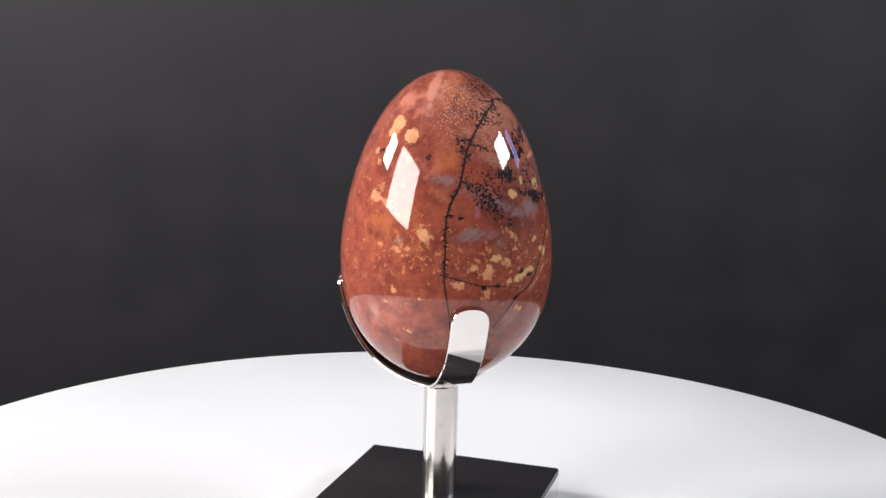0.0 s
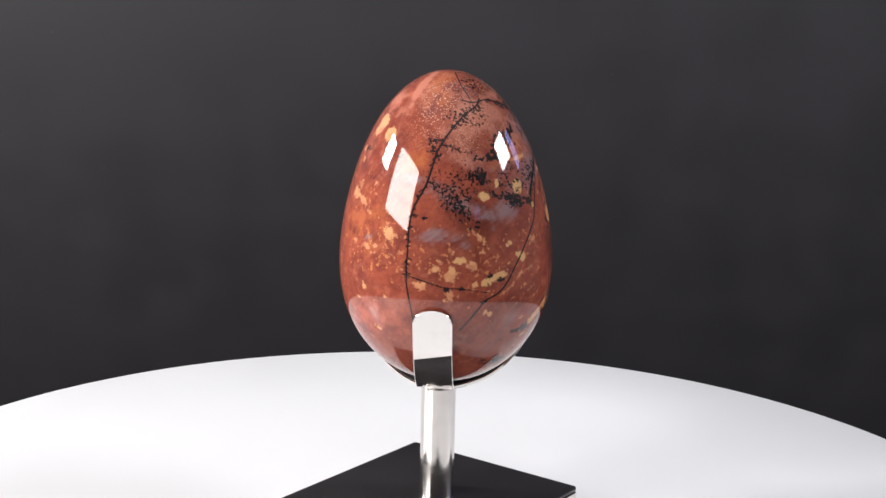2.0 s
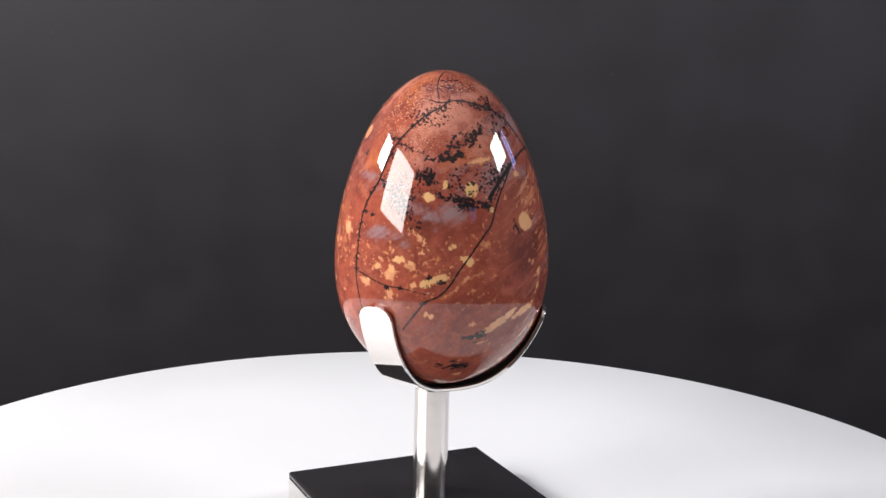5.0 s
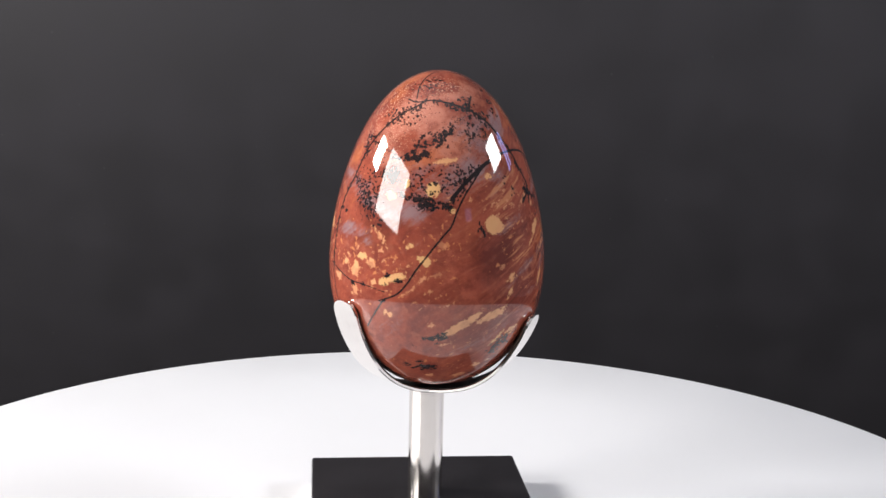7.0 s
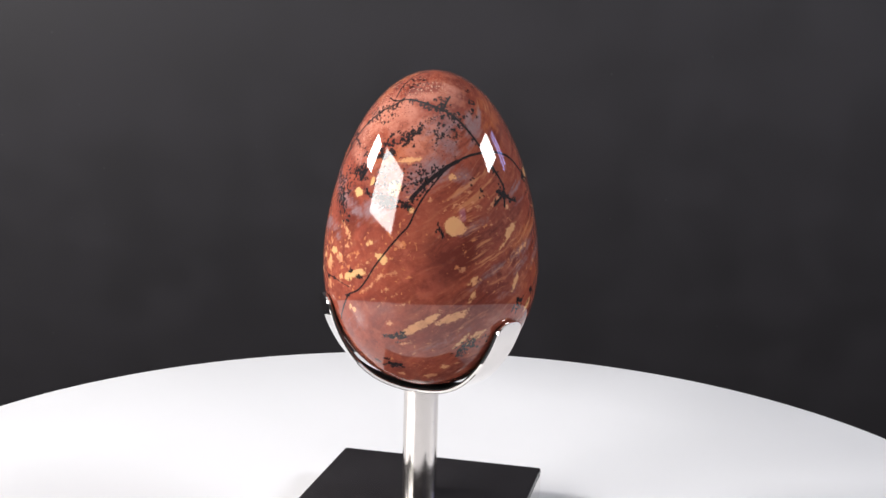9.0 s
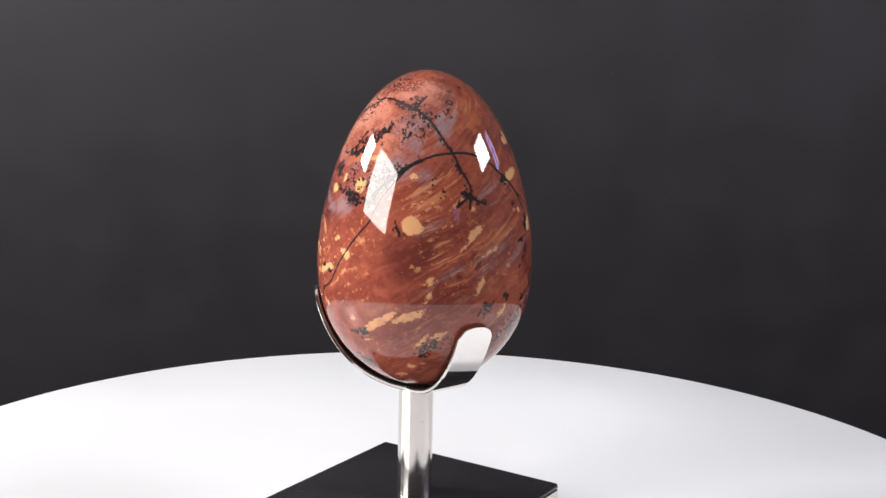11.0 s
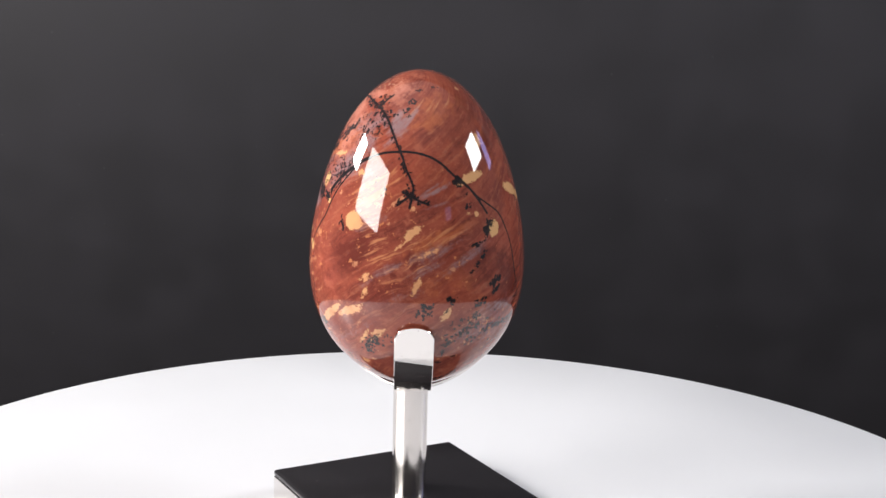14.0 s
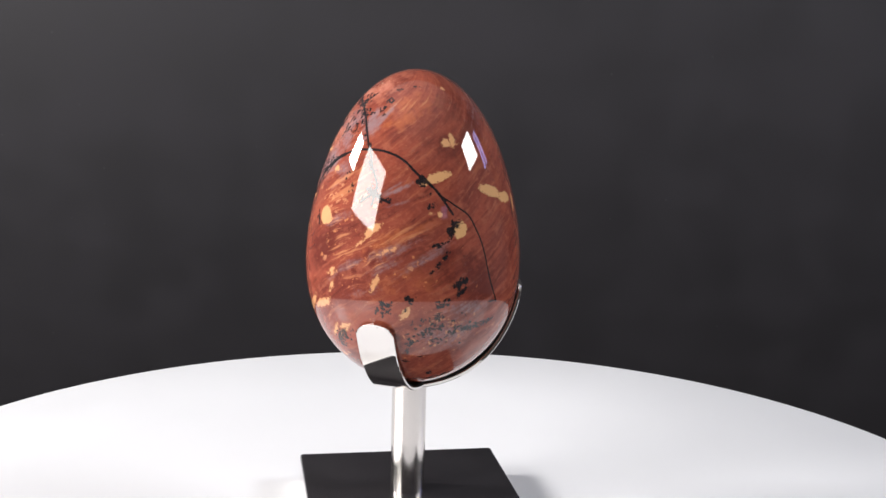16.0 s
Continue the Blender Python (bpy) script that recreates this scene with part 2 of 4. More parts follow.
part("foot", lathe([(0, -0.058), (0.10, -0.058), (0.10, -0.024), (0.09, -0.0221), (0, -0.0221)], 64), PLASTIC, table, "dark plastic drive foot")


# ---- egg ----
EGG_A, EGG_B = 0.033116, 0.049693
K1, K2, K3, K4 = -0.20530, 0.08271, 0.09303, -0.07805


def egg_radius(u):
    """The egg's radius at height u * EGG_B over its middle."""
    return EGG_A * np.sqrt(np.maximum(1 - u * u, 0)) * (1 + K1 * u + K2 * u * u + K3 * u ** 3 + K4 * u ** 4)


COLUMNS, ROWS = 960, 540
u = np.cos(np.linspace(0, math.pi, ROWS + 1))[1:-1]
PHI = np.radians(90) - np.arange(COLUMNS) / COLUMNS * 2 * math.pi     # the seam lies on the side never seen
ring = egg_radius(u)
grid = np.stack([ring[:, None] * np.cos(PHI), ring[:, None] * np.sin(PHI), np.repeat(EGG_B * u[:, None], COLUMNS, 1)], -1)
POINTS = np.concatenate([grid.reshape(-1, 3), [[0, 0, EGG_B], [0, 0, -EGG_B]]])
N = len(POINTS)


def egg_mesh():
    i = np.arange((ROWS - 2) * COLUMNS).reshape(ROWS - 2, COLUMNS)
    right = np.roll(i, -1, 1)
    quads = np.stack([i, right, right + COLUMNS, i + COLUMNS], -1).reshape(-1, 4)
    top = np.arange(COLUMNS)
    last = top + (ROWS - 2) * COLUMNS
    caps = np.concatenate([np.stack([np.roll(top, -1), top, np.full(COLUMNS, N - 2)], -1), np.stack([last, np.roll(last, -1), np.full(COLUMNS, N - 1)], -1)])
    me = bpy.data.meshes.new("stone_egg")
    me.vertices.add(N)
    me.vertices.foreach_set("co", POINTS.ravel())
    loops = np.concatenate([quads[:, ::-1].ravel(), caps[:, ::-1].ravel()])
    starts = np.concatenate([np.arange(len(quads)) * 4, len(quads) * 4 + np.arange(len(caps)) * 3])
    me.loops.add(len(loops))
    me.loops.foreach_set("vertex_index", loops.astype(np.int32))
    me.polygons.add(len(starts))
    me.polygons.foreach_set("loop_start", starts.astype(np.int32))
    me.update(calc_edges=True)
    me.validate()
    me.shade_smooth()
    me.materials.append(STONE)
    return me


egg_data = egg_mesh()
egg = new("stone_egg", egg_data)
tagged(egg, "polished red-brown jasper egg with cream flecks and black dendrites", "stone egg")

# ---- stand ----
stand = new("egg_stand")
tagged(stand, "chrome three-armed egg stand on a square black base", "display stand")
BASE_TOP, POST_R, POST_TOP = 0.01033, 0.0056, 0.0470
base_at = pose(-0.00083, 0.00112, 0, 0, 0, -4.27)
HX, HY = 0.03573, 0.03444
b = part("base", box(-HX, HX, -HY, HY, 0.0, BASE_TOP - 0.0022, 0.0004), CHROME, stand, "polished metal base block")
b.matrix_basis = base_at
b = part("base_top", box(-HX - 0.0001, HX + 0.0001, -HY - 0.0001, HY + 0.0001, BASE_TOP - 0.0022, BASE_TOP, 0.0010), BLACK, stand, "glossy black top plate with rounded edges")
b.matrix_basis = base_at
post = part("post", lathe([(0, BASE_TOP), (POST_R, BASE_TOP), (POST_R, POST_TOP - 0.0004), (POST_R - 0.0004, POST_TOP), (0, POST_TOP)], 64), STEEL, stand, "polished chrome post")

post.location = (0.0001, -0.0003, 0)

EGG_X, EGG_Y, EGG_Z = 0.00229, -0.00029, 0.0984


def strap(angle, tip_z, lift, width=0.0059, thick=0.0011, inset=0.0):
    """A flat bent strip with a round end, from the post's head up along the egg."""
    bm = bmesh.new()
    n = 40
    us = np.linspace(-1, (tip_z - EGG_Z) / EGG_B, 400)
    rr = egg_radius(us)
    zz = EGG_Z + EGG_B * us
    ln = np.concatenate([[0], np.cumsum(np.hypot(np.diff(rr), np.diff(zz)))])
    total = ln[-1]
    shift = EGG_X * math.cos(angle) + EGG_Y * math.sin(angle)
    ca, sa = math.cos(angle), math.sin(angle)
    cap = 0.78 * width
    s = np.concatenate([np.linspace(0, total - cap, n), total - cap + cap * np.sin(np.linspace(0, math.pi / 2, 16))[1:]])
    r0, z0 = np.interp(s, ln, rr), np.interp(s, ln, zz)
    tr, tz = np.gradient(r0, s), np.gradient(z0, s)
    tl = np.hypot(tr, tz)
    nr, nz = tz / tl, -tr / tl
    gap = 0.0005 + 0.0003 * (1 - s / total) ** 1.5 + 0.0009 * np.exp(-((s / total - 0.42) / 0.27) ** 2) - inset
    rings = []
    for k in range(len(s)):
        w = max(width * max(0, 1 - max(0, (s[k] - total + cap) / cap) ** 2.4) ** (1 / 2.4), 0.0004)
        e = min(0.0002, w * 0.4)
        row = []
        for off, side in ((gap[k], -w + e), (gap[k], w - e), (gap[k] + e, w), (gap[k] + thick - e, w), (gap[k] + thick, w - e), (gap[k] + thick, -w + e), (gap[k] + thick - e, -w), (gap[k] + e, -w)):
            r = r0[k] + nr[k] * off + shift * min(1, s[k] / 0.012)
            z = z0[k] + nz[k] * off + lift * (1 - s[k] / total)
            row.append(bm.verts.new((r * ca - side * sa, r * sa + side * ca, z)))
        rings.append(row)
    for a, b in zip(rings, rings[1:]):
        for i in range(8):
            j = (i + 1) % 8
            bm.faces.new((a[i], b[i], b[j], a[j]))
    bm.faces.new(rings[0])
    bm.faces.new(rings[-1][::-1])
    bmesh.ops.recalc_face_normals(bm, faces=bm.faces)
    return bm


for angle, tip_z, lift in ((208.3, 0.0795, 0.0), (329.0, 0.0748, -0.00005), (82.0, 0.0812, -0.0001)):
    arm = part("arm", strap(math.radians(angle), tip_z, lift), CHROME, stand, "bent chrome strap with a rounded end")
    # added strip: shade and dark reflection behind the arm, made as a shape
    part("gap_strip", strap(math.radians(angle), tip_z - 0.0004, lift, 0.0057, 0.00034, 0.00036), GAP_BLACK, arm, "thin black strip added to darken the gap between arm and egg")


# ---- the stone's markings ----
# Each field is kept as a smooth value at every point of the egg, in millimetres or as a
# density; the material breaks it up with noise. Angles go round the egg, heights from its middle.
MM = POINTS * 1000
AROUND = np.concatenate([np.tile(PHI, ROWS - 1), [0, 0]])
FIELD = {key: np.zeros(N) for key in ("dendrite", "chalcedony", "pink", "coral", "dusk", "amber", "flecks", "stipple", "yellow", "tan")}
FIELD["patch"], FIELD["crack"], FIELD["fringe"] = np.full(N, 9.0), np.full(N, 9.0), np.full(N, 9.0)


def on_egg(angle, z):
    """The point of the surface at an angle and height, and the ways round and up from it (mm)."""
    a, w = math.radians(angle), z / (EGG_B * 1000)
    r = float(egg_radius(np.float64(w))) * 1000
    slope = float(egg_radius(np.float64(w + 1e-4)) - egg_radius(np.float64(w - 1e-4))) / (2e-4 * EGG_B)
    up = Vector((math.cos(a) * slope, math.sin(a) * slope, 1)).normalized()
    return np.array((r * math.cos(a), r * math.sin(a), z)), np.array((-math.sin(a), math.cos(a), 0)), np.array(up)


def close_to(c, radius):
    """The points within a radius of c, looked for in the rings at its height only."""
    rings = np.nonzero(np.abs(u * EGG_B * 1000 - c[2]) < radius)[0]
    if len(rings) == 0:
        return np.zeros(0, int)
    first, last = rings[0] * COLUMNS, (rings[-1] + 1) * COLUMNS
    return first + np.nonzero(((MM[first:last] - c) ** 2).sum(1) < radius ** 2)[0]


def oval(angle, z, length, width, lean, reach):
    """Points near an oval on the surface, and how far out they lie, 1 at its edge."""
    c, round_way, up_way = on_egg(angle, z)
    near = close_to(c, max(length, width) * reach + 1)
    d = MM[near] - c
    x, y = d @ round_way, d @ up_way
    ca, sa = math.cos(math.radians(lean)), math.sin(math.radians(lean))
    return near, np.hypot((x * ca + y * sa) / length, (y * ca - x * sa) / width)


def patch(angle, z, length, width, lean, yellow):
    near, e = oval(angle, z, length, width, lean, 3.0)
    d = (e - 1) * min(length, width)
    closer = d < FIELD["patch"][near]
    FIELD["patch"][near[closer]] = d[closer]
    FIELD["yellow"][near[closer]] = yellow


def cloud(key, angle, z, length, width, lean, amount):
    near, e = oval(angle, z, length, width, lean, 2.5)
    FIELD[key][near] = np.maximum(FIELD[key][near], amount * np.exp(-0.7 * e ** 2.6))


def dendrite(*shape):
    cloud("dendrite", *shape)


def chalcedony(*shape):
    cloud("chalcedony", *shape)


def pink(*shape):
    cloud("pink", *shape)


def coral(*shape):
    cloud("coral", *shape)


def dusk(*shape):
    cloud("dusk", *shape)


def amber(*shape):
    cloud("amber", *shape)


def flecks(*shape):
    cloud("flecks", *shape)


def tan(*shape):
    cloud("tan", *shape)


def stipple(*shape):
    cloud("stipple", *shape)


def crack(width, *corners, key="crack"):
    """A healed crack through the corners, bent smoothly from one to the next."""
    p = np.array([on_egg(a, z)[0] for a, z in corners])
    for k in range(len(p) - 1):
        a, b = p[k], p[k + 1]
        before, after = p[max(k - 1, 0)], p[min(k + 2, len(p) - 1)]
        s = np.linspace(0, 1, 5)[:, None]
        bend = 0.5 * (2 * a + (b - before) * s + (2 * before - 5 * a + 4 * b - after) * s ** 2 + (3 * a - before - 3 * b + after) * s ** 3)
        for m, n in zip(bend, bend[1:]):
            near = close_to((m + n) / 2, np.linalg.norm(n - m) / 2 + 3)
            q, line = MM[near] - m, n - m
            f = np.clip(q @ line / (line @ line), 0, 1)
            d = np.linalg.norm(q - f[:, None] * line, axis=1)
            FIELD["crack"][near] = np.minimum(FIELD["crack"][near], d - width / 2)
            if key == "fringe":
                FIELD["fringe"][near] = np.minimum(FIELD["fringe"][near], d - width / 2)


def scattered(angle, z, length, width, lean, count):
    """Places strewn over an oval of the surface, thicker in its middle."""
    c, round_way, up_way = on_egg(angle, z)
    ca, sa = math.cos(math.radians(lean)), math.sin(math.radians(lean))
    r = max(math.hypot(c[0], c[1]), 2.0)
    for _ in range(count):
        far, way = math.sqrt(random.random()) * random.uniform(0.6, 1.15), random.uniform(0, 2 * math.pi)
        x, y = length * far * math.cos(way), width * far * math.sin(way)
        x, y = x * ca - y * sa, x * sa + y * ca
        yield angle + math.degrees(x / r), min(max(z + y * up_way[2], -48.5), 48.5)


def fleck(angle, z, length, width, lean):
    """A short black splinter in the stone."""
    c, round_way, up_way = on_egg(angle, z)
    ca, sa = math.cos(math.radians(lean)), math.sin(math.radians(lean))
    line = (round_way * ca + up_way * sa) * length
    near = close_to(c, length + 2)
    q = MM[near] - c + line / 2
    f = np.clip(q @ line / (line @ line), 0, 1)
    d = np.linalg.norm(q - f[:, None] * line, axis=1) - width / 2
    FIELD["crack"][near] = np.minimum(FIELD["crack"][near], d)


def fringed(width, *corners):
    """A crack with black growths along it."""
    crack(width, *corners, key="fringe")
    for (a, h), (b, k) in zip(corners, corners[1:]):
        start, end = on_egg(a, h)[0], on_egg(b, k)[0]
        run = float(np.linalg.norm(end - start))
        slope = math.degrees(math.atan2(k - h, math.radians(b - a) * max(math.hypot(start[0], start[1]), 4)))
        for _ in range(int(run / 1.1)):
            f = random.random()
            side = random.choice((-1, 1))
            for _ in range(random.choice((1, 1, 2))):
                off = side * random.uniform(0.2, 0.9)
                r = max(math.hypot(start[0], start[1]), 4)
                across = math.radians(slope + 90)
                fleck(a + f * (b - a) + math.degrees(off * math.cos(across) / r), h + f * (k - h) + off * math.sin(across) * 0.9,
                      random.uniform(0.3, 1.3), random.uniform(0.16, 0.45), slope + side * random.uniform(35, 90))


def moss(angle, z, length, width, lean, count, size):
    for a, h in scattered(angle, z, length, width, lean, count):
        long = size * random.uniform(0.5, 1.6)
        for _ in range(random.choice((1, 2, 2, 3))):
            fleck(a, h, long, 0.13 + size * random.uniform(0.25, 0.5), lean + random.uniform(-70, 70))


def crumbs(angle, z, length, width, lean, count, size, yellow):
    for a, h in scattered(angle, z, length, width, lean, count):
        patch(a, h, size * random.uniform(0.35, 1.2), size * random.uniform(0.2, 0.5), 30 + random.uniform(-35, 35), yellow)


# dark healed cracks
fringed(0.5, (-113.5, 41.7), (-121.6, 39.6), (-134.1, 37.3), (-142.6, 34.3), (-149.2, 31.0), (-152.9, 28.6), (-155.5, 25.9), (-157.9, 21.4), (-159.9, 17.9), (-162.1, 15.1), (-165.4, 11.9), (-167.3, 8.1))
fringed(0.42, (-167.3, 8.1), (-167.9, 4.0), (-167.8, -0.9), (-168.0, -5.9), (-168.1, -10.9))
crack(0.4, (-168.1, -10.9), (-167.2, -14.4), (-165.7, -19.6), (-164.5, -25.5))
fringed(0.6, (-106.9, 41.4), (-86.5, 40.3), (-71.9, 38.6), (-63.5, 36.8), (-57.7, 34.9), (-53.4, 32.5), (-50.0, 30.4), (-46.6, 28.0), (-43.7, 25.9), (-41.7, 23.7), (-39.8, 21.6), (-37.3, 19.4), (-35.3, 17.1), (-35.5, 15.1))
crack(0.4, (-109.0, 41.4), (-116.4, 41.0), (-124.6, 40.7), (-133.8, 41.4))
crack(0.65, (-72.9, 22.2), (-68.9, 23.6), (-62.7, 25.0), (-55.7, 26.1), (-48.4, 26.6), (-41.0, 26.8), (-33.5, 26.5), (-25.8, 25.6), (-19.1, 23.9), (-13.0, 21.2), (-7.4, 18.8), (-1.2, 16.3), (4.1, 13.0))
crack(0.6, (-8.9, 20.2), (-1.4, 16.3), (3.2, 13.2), (8.3, 9.1))
crack(0.4, (1.7, 14.5), (9.7, 11.7), (17.2, 8.9), (20.9, 5.5), (24.3, 1.2), (26.6, -3.1), (28.8, -8.3), (31.8, -12.9), (37.1, -18.3))
crack(1.1, (-65.0, 24.5), (-71.3, 23.1), (-77.8, 20.9), (-83.6, 18.6), (-88.2, 16.2), (-92.1, 13.9))
crack(0.45, (-68.1, 23.6), (-73.8, 21.7), (-79.0, 18.7), (-85.1, 14.6), (-89.8, 9.9), (-92.3, 6.4), (-97.5, 2.8), (-102.5, -0.8), (-106.6, -4.0), (-110.7, -7.3), (-114.5, -10.9), (-119.2, -14.0), (-123.6, -15.5), (-127.2, -16.5), (-132.1, -20.2), (-139.9, -25.7))
crack(0.28, (-167.6, -9.2), (-159.4, -10.5), (-148.5, -12.3), (-139.4, -12.7), (-126.8, -14.0))
crack(0.3, (-124.6, 49.1), (-130.1, 47.6), (-129.1, 44.9), (-124.8, 41.7))
fringed(0.3, (-152.9, 28.6), (-148.2, 28.6), (-142.4, 27.7), (-139.9, 26.9))
fringed(0.7, (-43.7, 11.8), (-39.5, 13.4), (-36.2, 14.3), (-31.8, 13.1), (-26.5, 12.2))
crack(0.7, (-41.0, 15.4), (-36.2, 14.3), (-36.8, 11.1))
crack(0.4, (-32.6, 12.0), (-27.7, 13.4))
fringed(0.3, (-89.2, 40.2), (-72.7, 38.3))
fringed(0.5, (-63.5, 42.5), (-69.4, 40.5), (-71.9, 38.6))

# black dendrites
dendrite(-158, 29.9, 1.7, 1.1, 1, 0.9)
dendrite(-158, 27.0, 1.7, 0.7, 0, 0.9)
dendrite(-180, 25.1, 1.1, 1.2, 3, 0.9)
dendrite(-215, 26.0, 2.0, 1.2, 6, 0.8)
dendrite(-199, 18.4, 1.9, 1.6, 5, 0.45)
dendrite(-148, -12.8, 0.9, 0.7, -2, 1)
dendrite(-140, -12.5, 0.9, 0.7, -4, 1)
dendrite(-125, -8.9, 1.3, 0.7, -6, 1)
dendrite(-119, -10.2, 1.3, 0.7, -8, 1)
dendrite(-128, -16.7, 1.3, 0.6, 21, 1)
dendrite(-167, -0.5, 0.8, 0.5, 2, 0.9)
dendrite(-167, -9.5, 0.7, 0.7, 2, 1)
dendrite(-160, 7.7, 1.3, 0.7, 11, 0.9)
dendrite(-127, -11.8, 0.9, 0.5, -6, 0.9)
dendrite(-152, 16.3, 5.7, 1.7, -39, 0.7)
dendrite(-145, 7.1, 2.0, 1.7, 1, 0.45)
dendrite(-154, 21.1, 2.4, 1.2, -18, 0.55)
dendrite(-134, 20.4, 1.2, 1.5, -1, 0.85)
dendrite(-130, 20.7, 1.6, 2.4, -1, 0.85)
dendrite(-115, 13.6, 4.4, 0.9, -12, 0.8)
dendrite(-109, 11.5, 3.1, 1.4, -5, 0.85)
dendrite(-124, 18.3, 1.7, 1.2, -2, 0.7)
dendrite(-134, 26.8, 2.4, 1.2, -1, 0.6)
dendrite(-109, 44.1, 5.3, 4.0, -2, 0.45)
dendrite(-120, 39.1, 6.5, 4.7, -1, 0.36)
dendrite(-145, 14.0, 5.0, 2.7, -30, 0.5)
dendrite(-127, 19.6, 1.5, 2.2, 1, 0.85)
dendrite(-133, 20.0, 1.2, 1.2, 2, 0.8)
dendrite(-119, 24.8, 2.2, 0.7, 15, 1)
dendrite(-109, 26.4, 2.0, 0.8, 13, 1)
dendrite(-101, 30.9, 1.7, 1.7, -2, 0.75)
dendrite(-109, 14.2, 3.8, 0.7, -16, 0.9)
dendrite(-104, 12.4, 2.4, 1.0, -12, 0.85)
dendrite(-93, 11.6, 1.3, 1.5, -4, 1)
dendrite(-96, 16.8, 2.4, 3.1, -3, 0.45)
dendrite(-145, 11.7, 2.4, 2.3, 3, 0.5)
dendrite(-138, 8.0, 1.8, 1.8, 3, 0.45)
dendrite(-90, 33.6, 1.5, 1.3, 0, 0.85)
dendrite(-96, 31.7, 2.2, 0.9, 27, 1)
dendrite(-103, 30.1, 1.2, 0.7, 33, 1)
dendrite(-94, 28.6, 0.7, 0.7, 1, 1)
dendrite(-108, 26.1, 1.7, 1.2, 2, 0.95)
dendrite(-115, 25.3, 2.0, 0.7, 13, 1)
dendrite(-120, 24.4, 1.2, 0.5, 4, 0.9)
dendrite(-78, 31.2, 0.7, 2.2, -11, 0.85)
dendrite(-72, 29.1, 1.5, 1.3, -2, 0.6)
dendrite(-65, 32.2, 3.1, 2.0, -46, 0.5)
dendrite(-83, 36.0, 2.3, 1.0, 29, 0.7)
dendrite(-73, 39.6, 0.9, 2.8, -1, 0.85)
dendrite(-108, 44.2, 3.4, 2.0, 2, 0.5)
dendrite(-86, 45.9, 3.5, 2.2, 1, 0.42)
dendrite(-113, 37.4, 4.8, 1.8, 3, 0.45)
dendrite(-102, 21.4, 5.6, 3.0, 1, 0.38)
dendrite(-114, 19.6, 1.5, 0.8, 3, 0.55)
dendrite(-108, 12.9, 2.0, 0.7, -18, 1)
dendrite(-103, 11.1, 1.3, 1.0, 2, 1)
dendrite(-113, 14.1, 1.5, 0.5, -12, 0.9)
dendrite(-93, 11.6, 1.3, 1.3, 0, 1)
dendrite(-85, 18.8, 4.2, 1.3, 35, 0.55)
dendrite(-150, 13.5, 1.7, 4.8, 24, 0.7)
dendrite(-145, 15.9, 3.9, 3.2, 6, 0.45)
dendrite(-139, 7.2, 1.6, 1.5, 7, 0.55)
dendrite(-156, 21.2, 3.4, 2.1, 6, 0.45)
dendrite(-75, 4.0, 0.6, 1.8, 10, 1)
dendrite(-103, -27.4, 3.0, 0.6, 9, 1)
dendrite(-95, -26.0, 1.5, 0.6, 30, 1)
dendrite(-106, -38.1, 3.1, 1.3, -10, 1)
dendrite(-110, -36.2, 1.8, 0.9, 6, 0.8)
dendrite(-112, -30.6, 1.6, 0.7, 6, 0.55)
dendrite(-59, -29.4, 2.2, 1.3, 60, 0.75)
dendrite(-61, -33.6, 1.2, 1.7, 52, 0.75)
dendrite(-120, -10.2, 1.3, 0.7, 24, 1)
dendrite(-126, -9.2, 0.8, 0.7, 6, 1)
dendrite(-126, -11.5, 0.6, 0.5, 6, 1)
dendrite(-147, -12.8, 0.8, 0.9, 10, 1)
dendrite(-140, -12.7, 0.9, 0.6, -7, 1)
dendrite(-128, -16.9, 1.2, 0.5, 16, 1)
dendrite(-36, 14.3, 1.7, 1.0, -1, 1)
dendrite(-74, 31.9, 0.6, 2.2, -25, 0.85)
dendrite(-65, 30.3, 2.6, 1.6, 35, 0.55)
dendrite(-60, 34.3, 3.2, 1.6, -29, 0.6)
dendrite(-43, 39.5, 0.7, 2.2, 1, 0.75)
dendrite(-35, 43.9, 1.5, 0.8, 34, 0.8)
dendrite(-14, 45.0, 1.5, 0.6, -1, 0.7)
dendrite(-42, 36.7, 0.8, 0.8, 1, 0.8)
dendrite(-7, 18.1, 1.3, 0.8, -19, 1)
dendrite(-3, 11.8, 2.6, 1.2, -5, 0.45)
dendrite(-16, -19.3, 1.3, 0.5, 54, 0.9)
dendrite(-8, 17.5, 1.3, 0.8, -9, 1)
dendrite(-5, 14.8, 1.7, 0.7, 20, 0.6)
dendrite(-4, 12.1, 1.5, 0.5, 15, 0.6)
dendrite(9, 6.4, 1.6, 1.0, 26, 1)
dendrite(7, 3.5, 0.7, 1.5, -21, 1)
dendrite(-1, 0.1, 2.5, 0.4, 7, 1)
dendrite(4, -3.0, 0.7, 1.3, -21, 0.9)
dendrite(-0, -5.5, 1.2, 0.9, 39, 0.9)
dendrite(-4, -8.1, 0.7, 0.8, -0, 0.8)
dendrite(14, -10.9, 1.4, 1.1, 24, 0.95)
dendrite(12, -14.2, 2.3, 0.8, 26, 0.95)
dendrite(4, -16.9, 1.1, 1.4, -2, 0.85)
dendrite(33, -17.9, 2.1, 0.4, -2, 1)
dendrite(-15, -15.3, 0.8, 0.9, 2, 0.95)
dendrite(-11, -15.1, 0.3, 0.3, 1, 1)
dendrite(-28, -17.6, 1.2, 0.9, 5, 0.85)
dendrite(-32, -19.9, 1.3, 1.6, 6, 0.5)
dendrite(-26, -20.1, 1.6, 1.3, 5, 0.7)
dendrite(1, -21.0, 1.8, 1.3, 20, 0.8)
